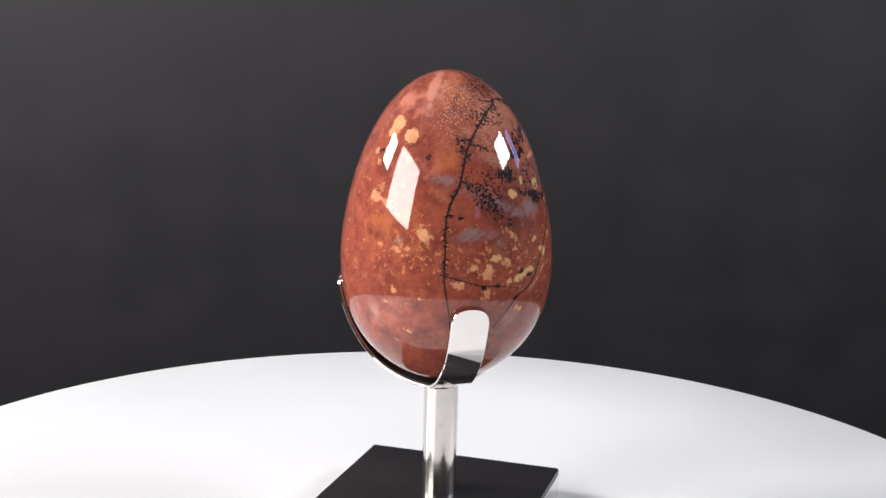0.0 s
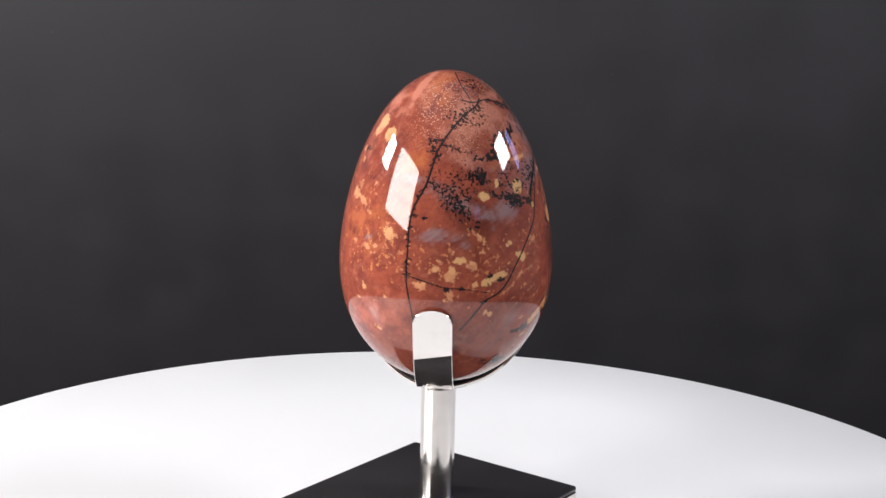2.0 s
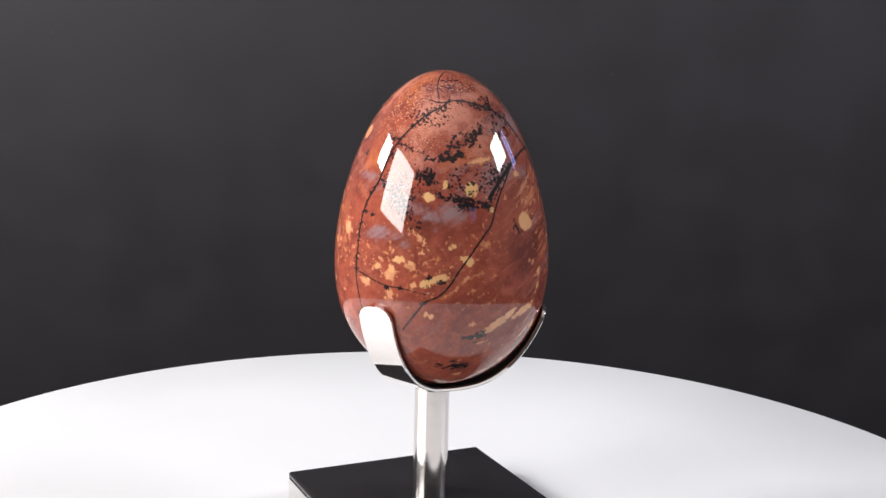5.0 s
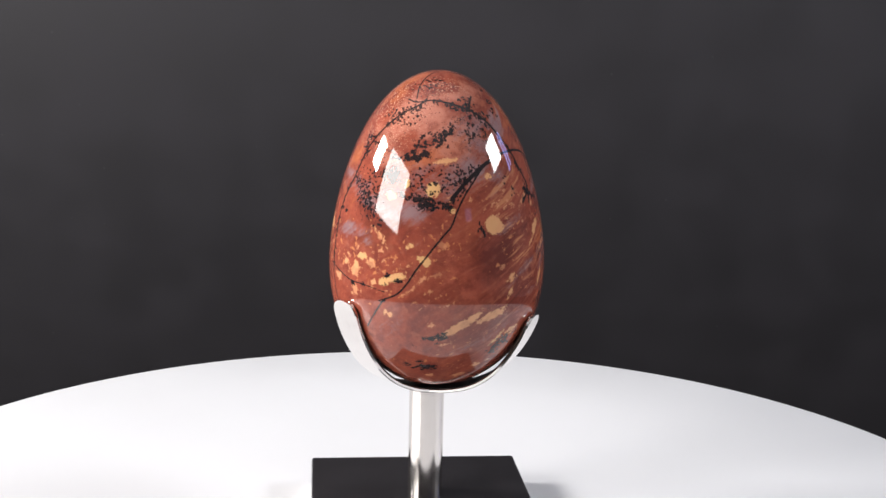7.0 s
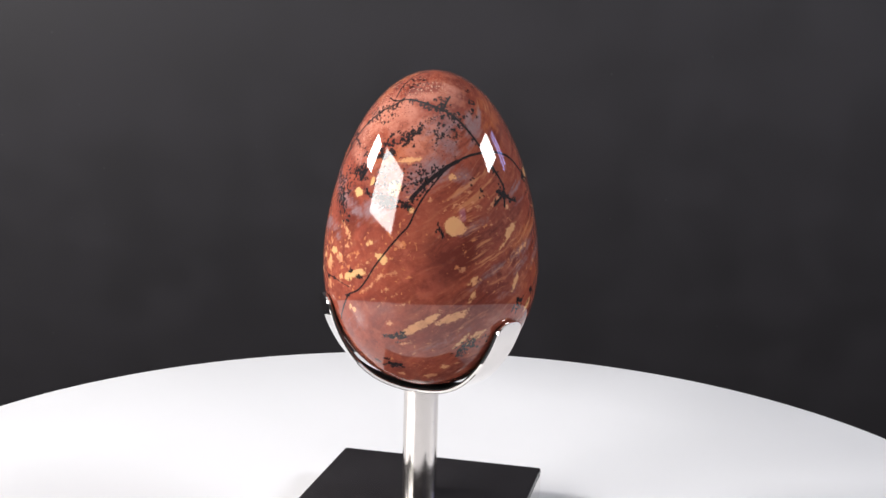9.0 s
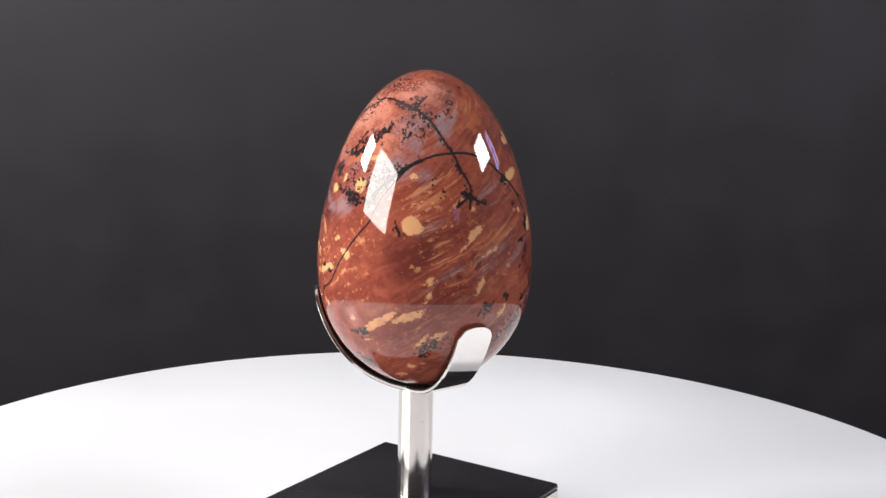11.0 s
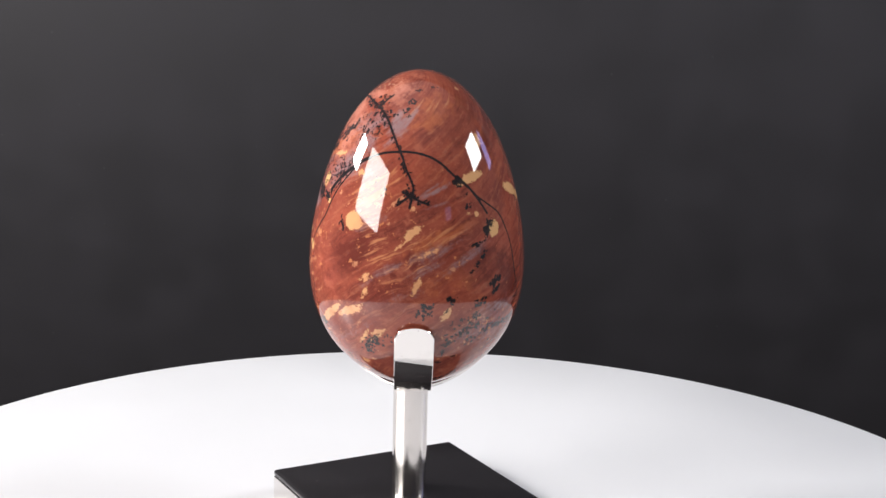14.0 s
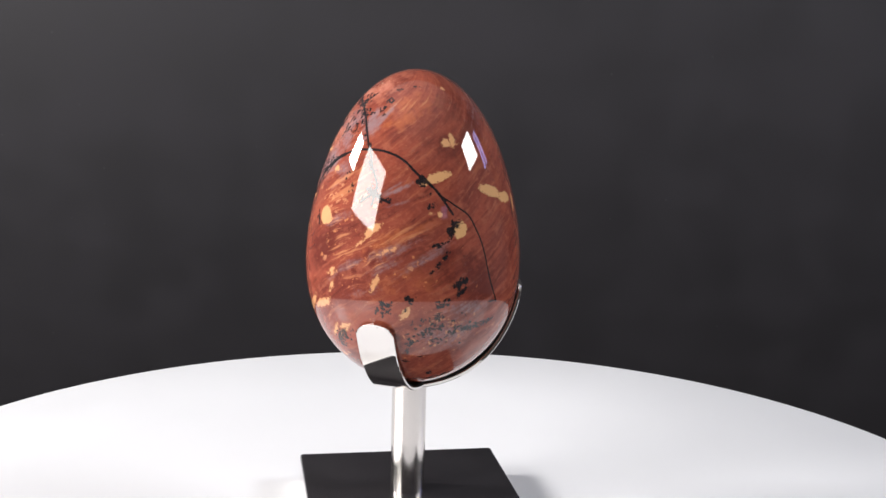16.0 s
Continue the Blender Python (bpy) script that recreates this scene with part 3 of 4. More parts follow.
dendrite(-7, -22.2, 0.8, 0.9, 0, 0.85)
dendrite(-4, -26.5, 1.9, 1.8, -1, 0.65)
dendrite(-12, -29.4, 1.5, 1.5, 2, 0.8)
dendrite(-15, -32.9, 0.8, 1.7, 3, 0.85)
dendrite(-1, -29.4, 2.0, 1.1, 24, 0.7)
dendrite(10, -26.9, 2.5, 0.9, 12, 0.6)
dendrite(20, -25.5, 4.2, 1.4, 11, 0.8)
dendrite(30, -24.6, 2.7, 1.2, -2, 0.85)
dendrite(18, -30.2, 2.1, 1.1, 32, 0.55)
dendrite(-16, -36.7, 1.2, 0.9, 4, 0.85)
dendrite(4, -41.9, 1.2, 1.7, -8, 1)
dendrite(-7, -34.8, 1.5, 0.5, -0, 0.8)
dendrite(-54, -28.1, 0.7, 2.2, -35, 0.8)
dendrite(-60, -31.4, 1.3, 1.4, -35, 0.55)
dendrite(-32, 12.6, 1.9, 0.3, -10, 0.7)
dendrite(-120, 35.4, 10.3, 3.9, 14, 0.3)
dendrite(-95, 22.3, 10.0, 5.0, 21, 0.33)
dendrite(-143, 19.3, 9.3, 8.8, 6, 0.34)
dendrite(-100, -27.5, 4.0, 0.8, 11, 1)
dendrite(-105, -38.3, 3.8, 1.6, -10, 0.95)
dendrite(-98, -29.3, 2.4, 0.6, 14, 0.7)
dendrite(-120, -37.8, 1.8, 1.3, 11, 0.8)
dendrite(-112, -32.4, 2.5, 0.7, 6, 0.45)
dendrite(-125, 17.4, 10.9, 7.7, 1, 0.34)
dendrite(-143, 10.7, 3.4, 4.0, 3, 0.4)
dendrite(-101, 28.8, 8.7, 15.2, 44, 0.34)
dendrite(-114, 41.0, 9.5, 8.4, -2, 0.34)
dendrite(-145, 10.0, 6.6, 2.7, -30, 0.38)
dendrite(-81, 31.1, 7.1, 13.6, 54, 0.38)
dendrite(10, 6.2, 1.8, 1.3, 25, 1)
dendrite(7, 3.0, 0.9, 1.7, -21, 1)
dendrite(10, -24.9, 14.3, 5.1, 6, 0.33)

# cream and ochre patches: angle round the egg, height, half length, half width, lean, yellowness
patch(-210, 34.2, 2.5, 2.7, 35, 0.25)
patch(-195, 30.9, 2.4, 2.5, 4, 0.25)
patch(-212, 31.7, 2.1, 2.1, 5, 0.2)
patch(-222, 25.7, 1.0, 1.3, 6, 0.2)
patch(-212, 12.7, 2.3, 1.8, -18, 0.15)
patch(-203, 11.1, 3.1, 1.0, -32, 0.15)
patch(-196, 8.3, 1.6, 0.7, -27, 0.1)
patch(-209, 15.4, 1.3, 1.4, 7, 0.1)
patch(-216, 22.3, 0.9, 1.0, 6, 0.1)
patch(-179, 3.4, 1.9, 0.9, -55, 0.15)
patch(-175, 2.2, 0.8, 0.5, -46, 0.1)
patch(-194, -2.0, 1.6, 0.9, -10, 0.1)
patch(-204, -1.1, 1.2, 0.6, -33, 0.1)
patch(-187, -1.6, 1.1, 0.7, 32, 0.1)
patch(-195, -14.4, 1.5, 0.7, -55, 0.2)
patch(-181, -16.6, 0.7, 0.3, 5, 0.3)
patch(-200, -18.4, 0.7, 0.4, 9, 0.3)
patch(-187, -18.3, 0.8, 0.3, 7, 0.3)
patch(-188, -27.2, 1.0, 0.4, -28, 0.3)
patch(-197, -30.9, 1.3, 0.6, 1, 0.1)
patch(-172, -2.6, 1.0, 0.7, 3, 0.1)
patch(-153, -6.6, 1.2, 1.2, -1, 0.3)
patch(-145, -7.6, 1.2, 1.9, -3, 0.4)
patch(-141, -4.3, 2.0, 1.0, 6, 0.6)
patch(-135, -5.4, 1.3, 1.2, -4, 0.35)
patch(-161, -12.0, 2.0, 1.2, -10, 0.15)
patch(-148, -16.1, 0.9, 0.7, -2, 0.2)
patch(-127, -11.0, 1.8, 1.3, 11, 0.7)
patch(-121, -9.5, 3.6, 1.2, 16, 0.7)
patch(-107, -3.5, 1.7, 1.0, -8, 0.7)
patch(-113, 0.4, 0.8, 0.7, -7, 0.6)
patch(-131, 2.8, 2.6, 0.6, -44, 0.3)
patch(-127, -20.2, 0.8, 0.7, 22, 0.4)
patch(-152, -4.1, 0.5, 0.3, -1, 0.2)
patch(-127, 14.2, 1.7, 1.4, -4, 0.75)
patch(-118, 17.9, 0.7, 1.4, -5, 0.75)
patch(-104, 16.4, 1.4, 2.2, -9, 0.8)
patch(-171, -7.6, 0.5, 0.3, 3, 0.1)
patch(-177, -3.6, 0.7, 0.3, -26, 0.1)
patch(-118, 17.7, 0.7, 1.2, -10, 0.8)
patch(-102, 16.8, 1.3, 2.2, -12, 0.75)
patch(-92, 10.7, 0.6, 1.0, -4, 0.7)
patch(-105, -4.3, 1.3, 1.4, 15, 0.7)
patch(-101, 16.7, 1.1, 2.2, 1, 0.6)
patch(-96, 24.5, 3.3, 0.8, 11, 0.35)
patch(-92, 10.7, 1.0, 1.0, 0, 0.6)
patch(-69, 20.0, 1.4, 0.9, -3, 0.4)
patch(-67, 5.4, 2.8, 2.0, 12, 0.35)
patch(-145, -8.8, 1.3, 2.2, 9, 0.2)
patch(-135, -5.9, 1.5, 1.0, 7, 0.2)
patch(-113, -12.9, 2.5, 0.5, 42, 0.1)
patch(-103, -13.1, 1.0, 0.5, 22, 0.25)
patch(-115, -0.5, 0.5, 0.5, 4, 0.6)
patch(-146, -14.8, 1.1, 1.8, 10, 0.15)
patch(-100, -8.0, 2.0, 0.5, 21, 0.1)
patch(-124, -20.8, 1.2, 0.7, 16, 0.35)
patch(-131, 2.3, 2.8, 0.6, -49, 0.2)
patch(-97, 0.7, 1.5, 1.0, 1, 0.1)
patch(-86, -23.5, 7.5, 1.4, 34, 0.35)
patch(-69, -20.8, 5.2, 1.3, 22, 0.35)
patch(-102, -23.1, 0.9, 0.7, 24, 0.2)
patch(-59, -9.6, 1.5, 0.7, 32, 0.35)
patch(-59, -14.4, 0.7, 1.4, -28, 0.4)
patch(-93, -29.5, 1.8, 0.4, 19, 0.15)
patch(-69, -38.0, 1.2, 0.8, 23, 0.3)
patch(-79, -41.8, 2.1, 1.0, 13, 0.2)
patch(-104, -41.8, 1.7, 1.0, 6, 0.2)
patch(-62, -28.6, 3.1, 0.6, 51, 0.5)
patch(-94, -17.0, 1.3, 0.3, 21, 0.2)
patch(-107, -9.5, 1.5, 0.5, 42, 0.1)
patch(-133, -11.6, 1.0, 0.9, 8, 0.3)
patch(-121, -9.4, 3.1, 1.3, 24, 0.55)
patch(-106, -3.8, 1.5, 1.1, 32, 0.6)
patch(-35, 3.9, 3.4, 1.2, 39, 0.4)
patch(-40, 0.4, 2.0, 0.5, 44, 0.35)
patch(-33, 5.0, 1.7, 1.0, 17, 0.4)
patch(-26, -1.7, 2.7, 0.4, 26, 0.3)
patch(-32, -11.3, 3.0, 0.9, 71, 0.4)
patch(-58, -10.2, 1.7, 0.5, 21, 0.25)
patch(-59, -15.3, 1.4, 0.5, 43, 0.25)
patch(-16, -20.1, 2.4, 1.2, 51, 0.5)
patch(-54, -28.2, 3.3, 0.6, 38, 0.5)
patch(-52, -0.7, 0.7, 0.2, 12, 0.2)
patch(-65, -6.2, 1.2, 0.8, 4, 0.1)
patch(13, 30.1, 1.0, 2.2, 1, 0.6)
patch(-35, 10.8, 1.0, 0.7, -1, 0.25)
patch(-4, 9.5, 0.8, 0.5, -5, 0.5)
patch(-66, 8.6, 1.3, 0.5, 38, 0.1)
patch(1, 19.8, 4.2, 1.5, 17, 0.6)
patch(-8, 17.8, 1.3, 0.7, 1, 0.5)
patch(8, 29.4, 1.3, 1.4, -1, 0.5)
patch(13, 28.8, 1.4, 0.5, 12, 0.4)
patch(36, 15.1, 5.0, 1.8, -19, 0.65)
patch(50, 12.5, 3.7, 1.8, -11, 0.65)
patch(62, 10.3, 0.8, 2.7, -11, 0.6)
patch(12, 4.6, 2.2, 2.6, -21, 0.7)
patch(1, 9.2, 0.9, 0.7, -1, 0.45)
patch(-25, -1.7, 2.4, 0.3, 23, 0.15)
patch(-14, -6.3, 0.8, 0.8, 2, 0.15)
patch(-16, -20.6, 1.2, 0.9, 44, 0.5)
patch(-53, -26.6, 2.5, 0.8, 22, 0.4)
patch(22, 44.6, 0.8, 0.8, -1, 0.3)
patch(-44, 12.6, 2.8, 0.6, 41, 0.1)
patch(-179, 2.8, 2.3, 1.5, -55, 0.35)
patch(-180, 2.5, 2.0, 1.2, -37, 0.3)
patch(-146, -9.0, 1.4, 1.5, 0, 0.25)
patch(-135, -5.8, 1.6, 1.3, 0, 0.2)
patch(-69, 6.2, 2.8, 2.9, 42, 0.45)

# scattered black flecks: angle, height, half length, half width, lean, how many, size
moss(-116, 45.8, 5.8, 3.7, 0, 36, 0.35)
moss(-129, 37.1, 7.5, 5.4, 14, 60, 0.35)
moss(-105, 30.7, 4.5, 1.8, 54, 14, 0.45)
moss(-117, 25.6, 4.5, 1.1, 12, 14, 0.8)
moss(-130, 25.2, 1.5, 1.1, 0, 4, 0.6)
moss(-127, 18.9, 2.8, 1.4, 85, 9, 0.9)
moss(-134, 18.9, 1.4, 1.0, 83, 4, 0.7)
moss(-142, 11.1, 7.7, 2.3, -52, 38, 0.5)
moss(-157, 27.7, 5.3, 1.5, -64, 14, 0.5)
moss(-105, 12.5, 6.9, 1.4, -11, 24, 0.7)
moss(-138, 20.1, 4.3, 3.5, 0, 12, 0.4)
moss(-105, 17.1, 6.1, 2.8, -10, 14, 0.4)
moss(-165, 8.9, 1.1, 1.4, 11, 5, 0.5)
moss(-132, 6.4, 2.5, 1.2, -61, 8, 0.4)
moss(-82, 39.9, 4.8, 2.8, 37, 20, 0.5)
moss(-114, 25.2, 3.4, 1.1, 12, 11, 0.8)
moss(-110, 26.6, 1.0, 1.5, 63, 4, 0.8)
moss(-97, 30.7, 5.3, 1.3, 48, 14, 0.75)
moss(-72, 36.0, 6.1, 1.7, 59, 14, 0.5)
moss(-84, 20.3, 5.1, 3.2, 36, 30, 0.45)
moss(-89, 14.6, 5.1, 1.4, 41, 20, 0.5)
moss(-95, 11.8, 2.0, 1.3, 12, 8, 0.6)
moss(-77, 5.3, 2.3, 0.8, 78, 6, 0.6)
moss(-99, -27.8, 4.6, 1.1, 12, 14, 0.7)
moss(-106, -38.3, 5.0, 1.9, 0, 17, 0.7)
moss(-54, -30.0, 6.6, 2.4, 33, 16, 0.5)
moss(-144, 13.3, 4.6, 2.3, -41, 14, 0.5)
moss(-110, 16.6, 4.1, 2.2, 0, 12, 0.4)
moss(-92, 22.1, 4.8, 2.6, 26, 18, 0.4)
moss(-54, 17.3, 3.9, 1.6, -64, 8, 0.4)
moss(-107, 12.2, 4.0, 1.4, -11, 12, 0.6)
moss(-66, 34.9, 6.2, 4.1, 44, 36, 0.45)
moss(-113, 26.2, 4.2, 2.7, 23, 8, 0.7)
moss(-44, 39.8, 5.0, 1.8, 72, 14, 0.5)
moss(-107, 12.4, 5.3, 2.2, -13, 10, 0.6)
moss(-9, 18.2, 1.7, 1.1, -8, 4, 0.8)
moss(-58, -30.3, 3.8, 2.8, 36, 20, 0.5)
moss(-27, -18.3, 1.9, 1.4, 0, 7, 0.6)
moss(8, 5.1, 2.5, 1.2, 34, 9, 0.8)
moss(-1, -0.1, 2.7, 0.7, 10, 7, 0.5)
moss(4, -3.0, 1.5, 1.1, 54, 5, 0.6)
moss(-2, -7.4, 1.9, 0.8, 44, 4, 0.5)
moss(13, -12.1, 3.7, 1.8, 65, 13, 0.8)
moss(4, -17.0, 1.9, 1.3, 21, 6, 0.7)
moss(-15, -16.1, 1.6, 1.3, 12, 7, 0.6)
moss(-28, -19.2, 3.4, 2.1, 45, 14, 0.5)
moss(3, -25.3, 9.4, 6.4, 11, 44, 0.55)
moss(-60, -31.8, 4.5, 2.4, 37, 16, 0.5)
moss(-9, 18.3, 1.2, 1.1, 0, 6, 0.8)
moss(-4, 11.4, 1.8, 0.7, 23, 4, 0.5)
moss(2, 0.8, 2.5, 0.4, 11, 6, 0.5)
moss(12, -10.8, 2.4, 1.3, 36, 9, 0.8)
moss(1, -17.4, 1.5, 1.2, 26, 7, 0.6)
moss(-14, -15.7, 1.1, 1.0, 0, 5, 0.6)
moss(-27, -18.0, 2.1, 1.2, 0, 8, 0.5)
moss(23, -24.8, 8.7, 1.7, 10, 26, 0.6)
moss(0, -24.6, 3.8, 3.2, 28, 20, 0.55)
moss(-15, -30.1, 2.5, 2.5, 39, 10, 0.5)
moss(-38, 14.8, 2.2, 2.1, 0, 14, 0.6)
moss(-42, 21.9, 4.5, 0.7, -70, 10, 0.35)
moss(-89, 19.1, 8.9, 2.5, 30, 26, 0.45)
moss(-116, 14.2, 4.9, 1.5, -20, 12, 0.6)
moss(-153, 17.1, 6.3, 3.6, -13, 20, 0.4)
moss(-128, 37.7, 6.6, 2.7, 15, 26, 0.35)
moss(-109, 20.0, 4.5, 5.7, 13, 18, 0.4)
moss(7, 4.6, 2.6, 0.9, 78, 12, 0.7)
moss(-8, 19.1, 1.5, 1.1, 0, 6, 0.7)
moss(-111, 30.0, 3.7, 1.6, 53, 12, 0.6)
moss(-128, 20.5, 2.2, 1.5, 65, 10, 0.7)
moss(-139, 14.0, 3.5, 3.1, -40, 18, 0.45)
moss(-130, 18.6, 4.3, 2.8, 32, 14, 0.5)
moss(-96, 32.3, 5.6, 1.4, 44, 16, 0.6)
moss(-143, 15.2, 4.4, 5.8, 7, 18, 0.45)

# crumbs of cream and orange: the same, and the yellowness
crumbs(-183, 2.1, 5.9, 7.8, 7, 6, 0.7, 0.06)
crumbs(-192, 12.4, 3.4, 5.8, 6, 5, 0.8, 0.08)
crumbs(-141, -6.3, 9.9, 5.0, 11, 10, 0.6, 0.12)
crumbs(-114, -5.6, 6.4, 5.3, 21, 9, 0.5, 0.2)
crumbs(-105, -16.1, 7.9, 4.4, 10, 5, 0.6, 0.16)
crumbs(-136, 4.4, 3.3, 1.4, -38, 3, 0.6, 0.08)
crumbs(-194, -4.3, 6.5, 10.1, 9, 6, 0.6, 0.06)
crumbs(-129, -8.5, 12.2, 7.1, 29, 9, 0.6, 0.12)
crumbs(-61, 11.1, 6.2, 7.7, 30, 9, 0.8, 0.1)
crumbs(-56, 12.5, 7.0, 3.1, 30, 6, 0.8, 0.12)
crumbs(-127, -7.2, 8.3, 7.1, 34, 9, 0.6, 0.16)
crumbs(-69, -38.3, 12.3, 4.7, 41, 7, 0.6, 0.16)
crumbs(-59, -22.6, 6.6, 6.5, 24, 5, 0.7, 0.12)
crumbs(-62, 14.8, 5.9, 2.1, 37, 5, 0.9, 0.1)
crumbs(-88, 13.0, 5.2, 5.3, 24, 5, 0.6, 0.16)
crumbs(1, -27.1, 8.5, 6.2, 21, 9, 0.5, 0.16)
crumbs(-41, 4.9, 8.2, 7.1, 24, 7, 0.6, 0.12)
crumbs(6, -22.9, 9.3, 5.9, 13, 9, 0.5, 0.14)
crumbs(-230, -1.3, 8.2, 10.3, 10, 9, 0.6, 0.06)

# lilac-grey chalcedony
chalcedony(-114, 9.7, 3.8, 3.1, -6, 0.8)
chalcedony(-193, 0.6, 1.4, 1.2, 6, 0.6)
chalcedony(-153, 3.3, 4.0, 1.8, -1, 0.65)
chalcedony(-139, 0.3, 2.2, 1.3, -3, 0.5)
chalcedony(-170, 18.9, 4.0, 1.4, 2, 0.6)
chalcedony(-145, 15.4, 5.2, 2.4, -21, 0.4)
chalcedony(-130, 23.2, 3.2, 3.5, -3, 0.35)
chalcedony(-114, 10.0, 3.7, 2.3, 3, 0.7)
chalcedony(-70, 28.8, 4.0, 2.7, -50, 0.6)
chalcedony(-143, 2.8, 3.4, 1.5, 7, 0.45)
chalcedony(-122, 4.9, 1.8, 1.2, 5, 0.35)
chalcedony(-62, 20.0, 3.1, 3.0, 19, 0.5)
chalcedony(-95, 21.9, 9.1, 3.0, 1, 0.25)
chalcedony(-112, 28.1, 1.7, 0.9, 3, 0.3)
chalcedony(-144, 14.3, 4.8, 3.5, 6, 0.35)
chalcedony(-125, -25.1, 6.4, 2.2, 26, 0.2)
chalcedony(-113, 9.7, 3.1, 2.4, 8, 0.7)
chalcedony(-64, 35.4, 5.2, 1.7, -38, 0.55)
chalcedony(-41, 35.6, 4.6, 0.8, 64, 0.8)
chalcedony(-52, 30.0, 3.4, 0.9, 44, 0.5)
chalcedony(-73, 21.7, 3.0, 1.3, 40, 0.7)
chalcedony(-23, 15.7, 5.3, 0.7, 28, 0.6)
chalcedony(-52, -8.4, 6.3, 1.0, 37, 0.4)
chalcedony(-27, -7.0, 5.9, 1.1, 30, 0.4)
chalcedony(-39, -15.1, 6.3, 1.4, 19, 0.3)
chalcedony(-67, 14.7, 2.7, 0.7, 39, 0.3)
chalcedony(-69, -28.4, 10.2, 1.5, 32, 0.3)
chalcedony(-27, 16.0, 4.7, 0.5, 34, 0.6)
chalcedony(-23, 11.8, 4.7, 0.5, 18, 0.45)
chalcedony(-51, 35.1, 4.1, 1.7, 77, 0.85)
chalcedony(-79, 33.7, 5.1, 5.1, 62, 0.4)
chalcedony(-27, -5.9, 5.2, 0.8, 28, 0.45)
chalcedony(18, -19.0, 7.5, 1.8, 3, 0.5)
chalcedony(7, -26.7, 9.6, 3.1, 10, 0.5)
chalcedony(-46, -7.1, 4.9, 1.0, 32, 0.45)
chalcedony(58, 38.9, 6.8, 7.1, 8, 0.3)
chalcedony(-80, 22.1, 4.8, 3.9, 22, 0.7)
chalcedony(-113, 9.3, 4.2, 2.6, 12, 0.75)
chalcedony(-98, 17.5, 10.4, 3.6, 12, 0.4)
chalcedony(-74, 32.4, 6.0, 2.5, 55, 0.6)
chalcedony(-141, 12.3, 10.5, 2.3, -23, 0.5)
chalcedony(-49, 34.1, 3.9, 2.6, 72, 0.75)
chalcedony(-84, 21.3, 10.2, 3.9, 44, 0.5)
chalcedony(-87, 20.0, 8.7, 4.2, 41, 0.55)
chalcedony(-153, 16.3, 7.0, 2.8, -11, 0.4)
chalcedony(-5, -3.0, 9.3, 1.5, 33, 0.5)
chalcedony(-18, -0.7, 6.7, 1.2, 37, 0.5)
chalcedony(10, -26.9, 8.3, 4.6, 12, 0.45)
chalcedony(-125, 8.8, 3.7, 1.9, -10, 0.7)
chalcedony(-154, 2.6, 4.7, 2.1, 13, 0.6)
chalcedony(-57, 6.2, 6.6, 1.3, 25, 0.4)
chalcedony(-26, -2.1, 6.4, 1.8, 21, 0.5)
chalcedony(-109, 20.4, 8.0, 3.8, -10, 0.35)

# pink, salmon, coral, dark and orange zones of the ground colour, some with lamplight or shade put in
pink(-121, 36.9, 10.3, 5.3, 14, 0.9)
pink(-137, 26.9, 6.2, 5.5, 34, 0.5)
pink(-93, 42.4, 6.1, 2.7, 1, 0.6)
pink(-91, 29.4, 5.1, 3.4, 21, 0.4)
pink(-96, 31.4, 7.8, 8.7, 55, 0.5)
pink(-65, 44.1, 5.2, 3.4, 3, 0.5)
pink(-188, 42.3, 3.2, 9.0, -10, 0.35)
pink(-188, 44.7, 9.3, 1.6, -85, 0.9)
pink(-214, 40.3, 4.5, 5.2, -9, 0.5)
pink(-128, 37.7, 5.0, 8.5, -2, 0.5)
pink(-189, 22.9, 5.7, 5.2, 4, 0.3)
# this flank's glow from the left lamps, put into the colour
coral(-81, -7.2, 9.4, 9.4, 7, 0.3)
coral(-190, -22.6, 16.1, 6.7, 8, 0.35)
# the same flank's shade when turned right, put into the colour
dusk(-70, -2.4, 8.3, 8.6, -3, 0.6)
dusk(-135, 7.0, 9.6, 6.7, -4, 0.5)
dusk(7, -5.6, 10.0, 7.0, -2, 0.65)
dusk(33, 37.7, 9.4, 9.4, 12, 0.35)
amber(-22, 38.4, 9.6, 4.7, 38, 0.55)
dusk(10, 30.0, 9.0, 7.0, 10, 0.45)
amber(-22, 2.5, 11.7, 2.3, 23, 0.4)
amber(-10, -10.5, 9.9, 5.1, 11, 0.35)
amber(-198, 4.4, 10.6, 10.1, 6, 0.4)
amber(-167, 24.2, 4.3, 4.1, 2, 0.6)
amber(-160, 10.6, 4.3, 3.0, 1, 0.4)
amber(-159, 44.1, 4.1, 9.7, 1, 0.45)
amber(-102, 26.9, 9.9, 2.7, 28, 0.6)
amber(-136, 4.9, 8.4, 5.0, 6, 0.3)
dusk(24, -11.4, 7.9, 10.4, -6, 0.5)
tan(-55, 16.7, 6.6, 4.0, 37, 1)
tan(-27, -1.2, 7.7, 4.5, 30, 0.7)
tan(-58, 14.5, 7.2, 4.7, 33, 0.9)
tan(-52, -1.6, 6.4, 11.7, 30, 0.5)
tan(-25, -0.9, 10.1, 4.9, 28, 0.7)
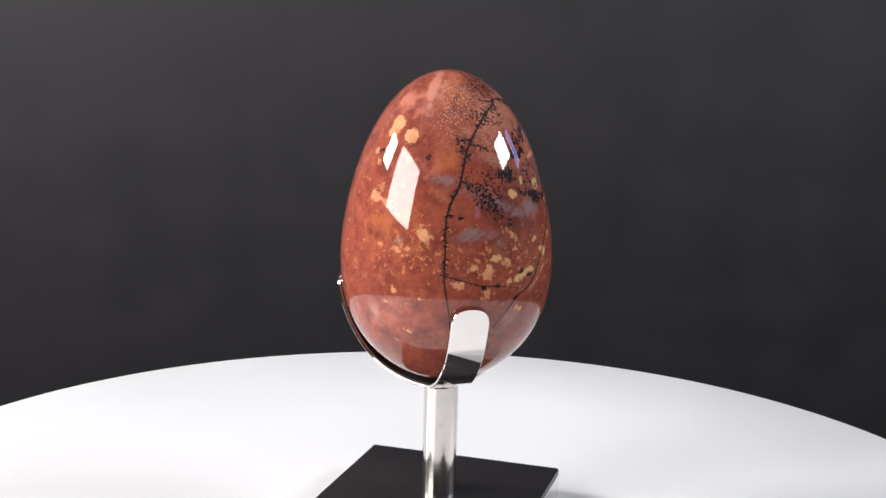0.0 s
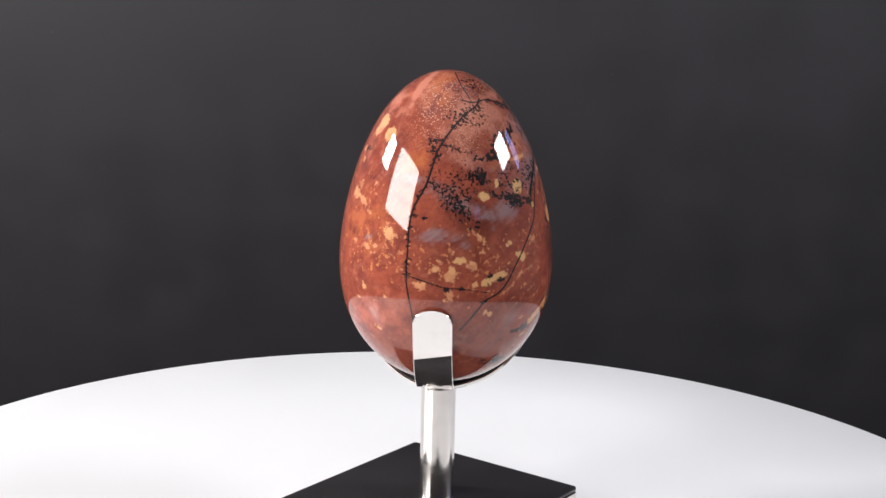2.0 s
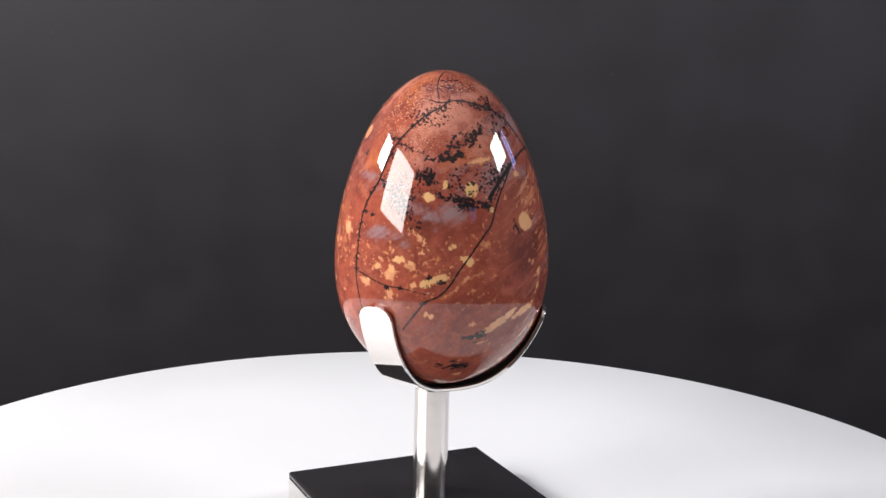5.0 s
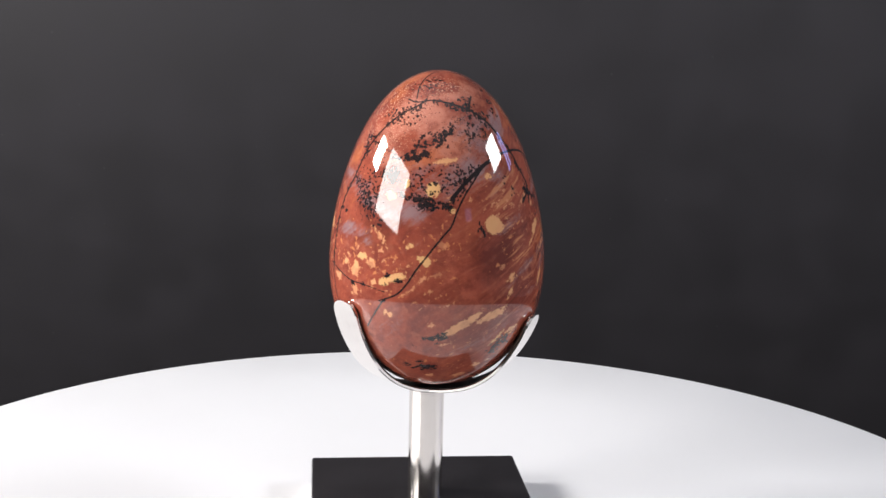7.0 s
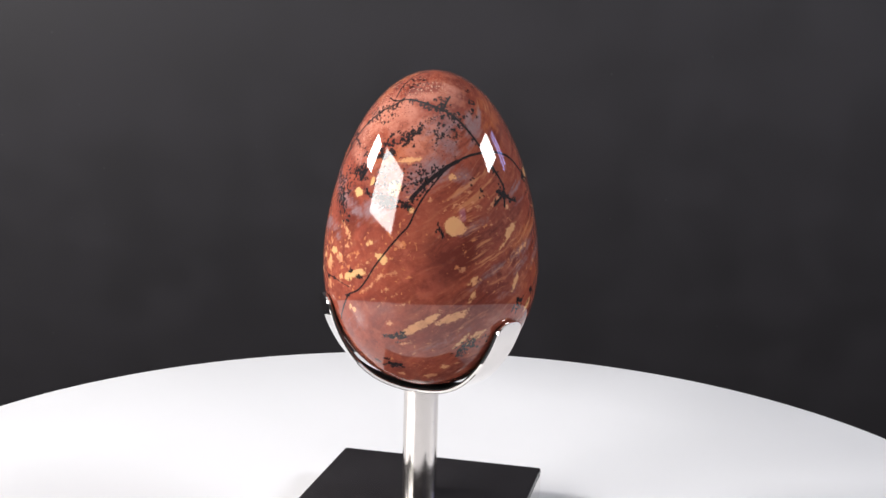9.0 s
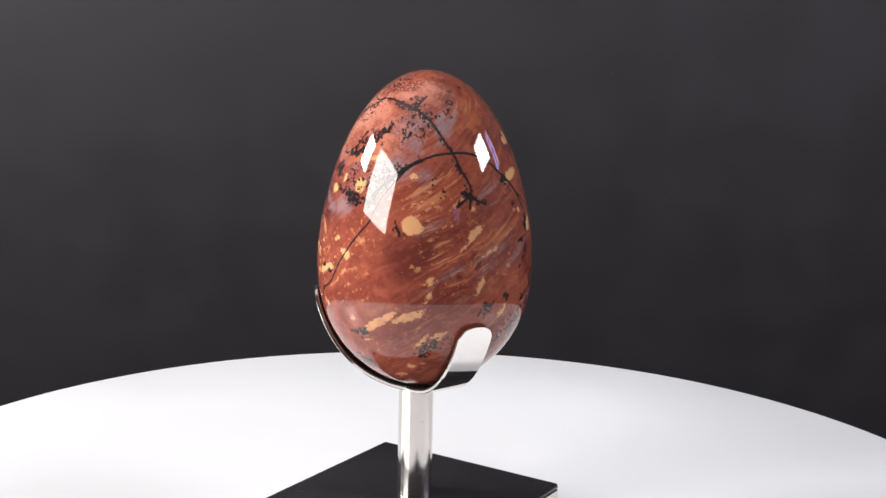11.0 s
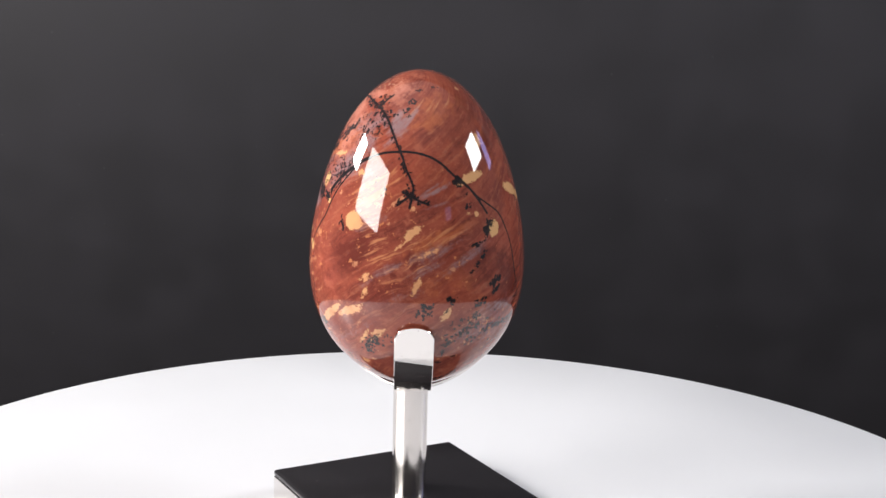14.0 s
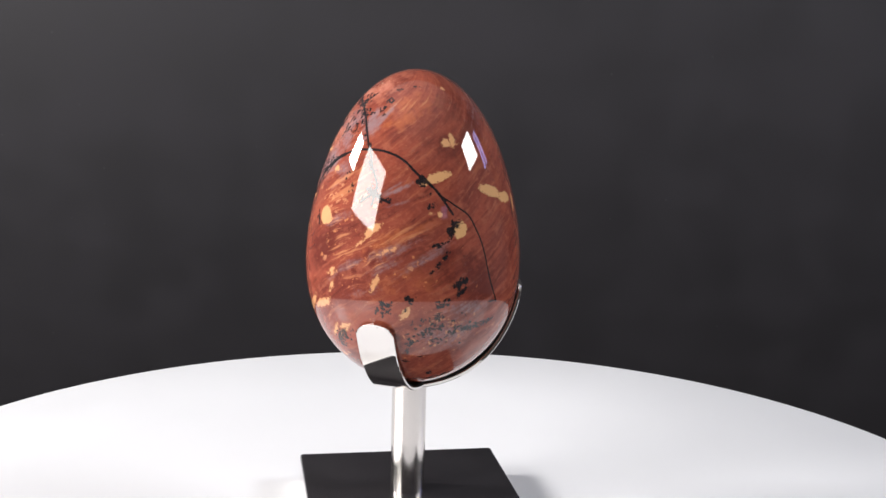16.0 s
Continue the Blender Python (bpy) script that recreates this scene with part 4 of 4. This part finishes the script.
tan(-22, 38.4, 8.5, 4.7, 38, 0.6)
flecks(4, -26.6, 15.5, 8.5, 9, 0.6)

# where pale flecks and fine stipple lie
flecks(-180, -2.9, 19.4, 10.0, 4, 0.8)
flecks(-151, -5.8, 11.9, 8.4, -1, 0.7)
flecks(-216, 13.4, 12.0, 9.0, 7, 0.6)
flecks(-124, -5.9, 14.8, 8.3, 24, 0.8)
flecks(-95, -10.0, 9.9, 6.7, 41, 0.5)
flecks(-52, 0.1, 10.8, 18.6, 30, 0.5)
flecks(-90, -31.7, 13.6, 7.2, 26, 0.5)
flecks(-99, -2.8, 10.7, 10.1, 9, 0.8)
flecks(-61, 14.1, 9.8, 8.4, 38, 0.5)
flecks(-56, -5.2, 9.9, 8.2, 32, 0.4)
flecks(-14, -5.9, 7.7, 12.0, 28, 0.4)
stipple(-157, 40.2, 5.8, 11.7, -12, 1)
stipple(-137, 33.8, 5.6, 5.7, -1, 0.7)
stipple(-99, 45.8, 6.8, 4.4, 2, 0.9)
stipple(-130, 36.0, 7.5, 4.9, 38, 0.9)
stipple(-136, 29.4, 5.4, 5.6, 35, 0.7)

# streaks lean across the egg, upward round it
ALONG = math.radians(33)
way = AROUND * 30
FIELD["across"] = MM[:, 2] * math.cos(ALONG) - way * math.sin(ALONG)
FIELD["along"] = MM[:, 2] * math.sin(ALONG) + way * math.cos(ALONG)
FIELD["streaky"] = np.clip((np.degrees(AROUND) + 112) / 42, 0.15, 1.0)
for key, values in FIELD.items():
    egg_data.attributes.new(key, "FLOAT", "POINT").data.foreach_set("value", values.astype(np.float32))


# ---- what turns ----
def motions():
    """The platter, the stand and the egg turn together about the turntable's axis."""
    for thing, home in (
        (table, pose(0, 0, 0)),
        (stand, pose(-0.00056, -0.00508, 0)),
        (egg, pose(-0.00056 + EGG_X, -0.00508 + EGG_Y, EGG_Z, -0.405, -0.096, 0)),
    ):
        walk(thing, [(t, pose(0, 0, 0, 0, 0, -TURN * (t - PIVOT)) @ home) for t in range(17)])


motions()
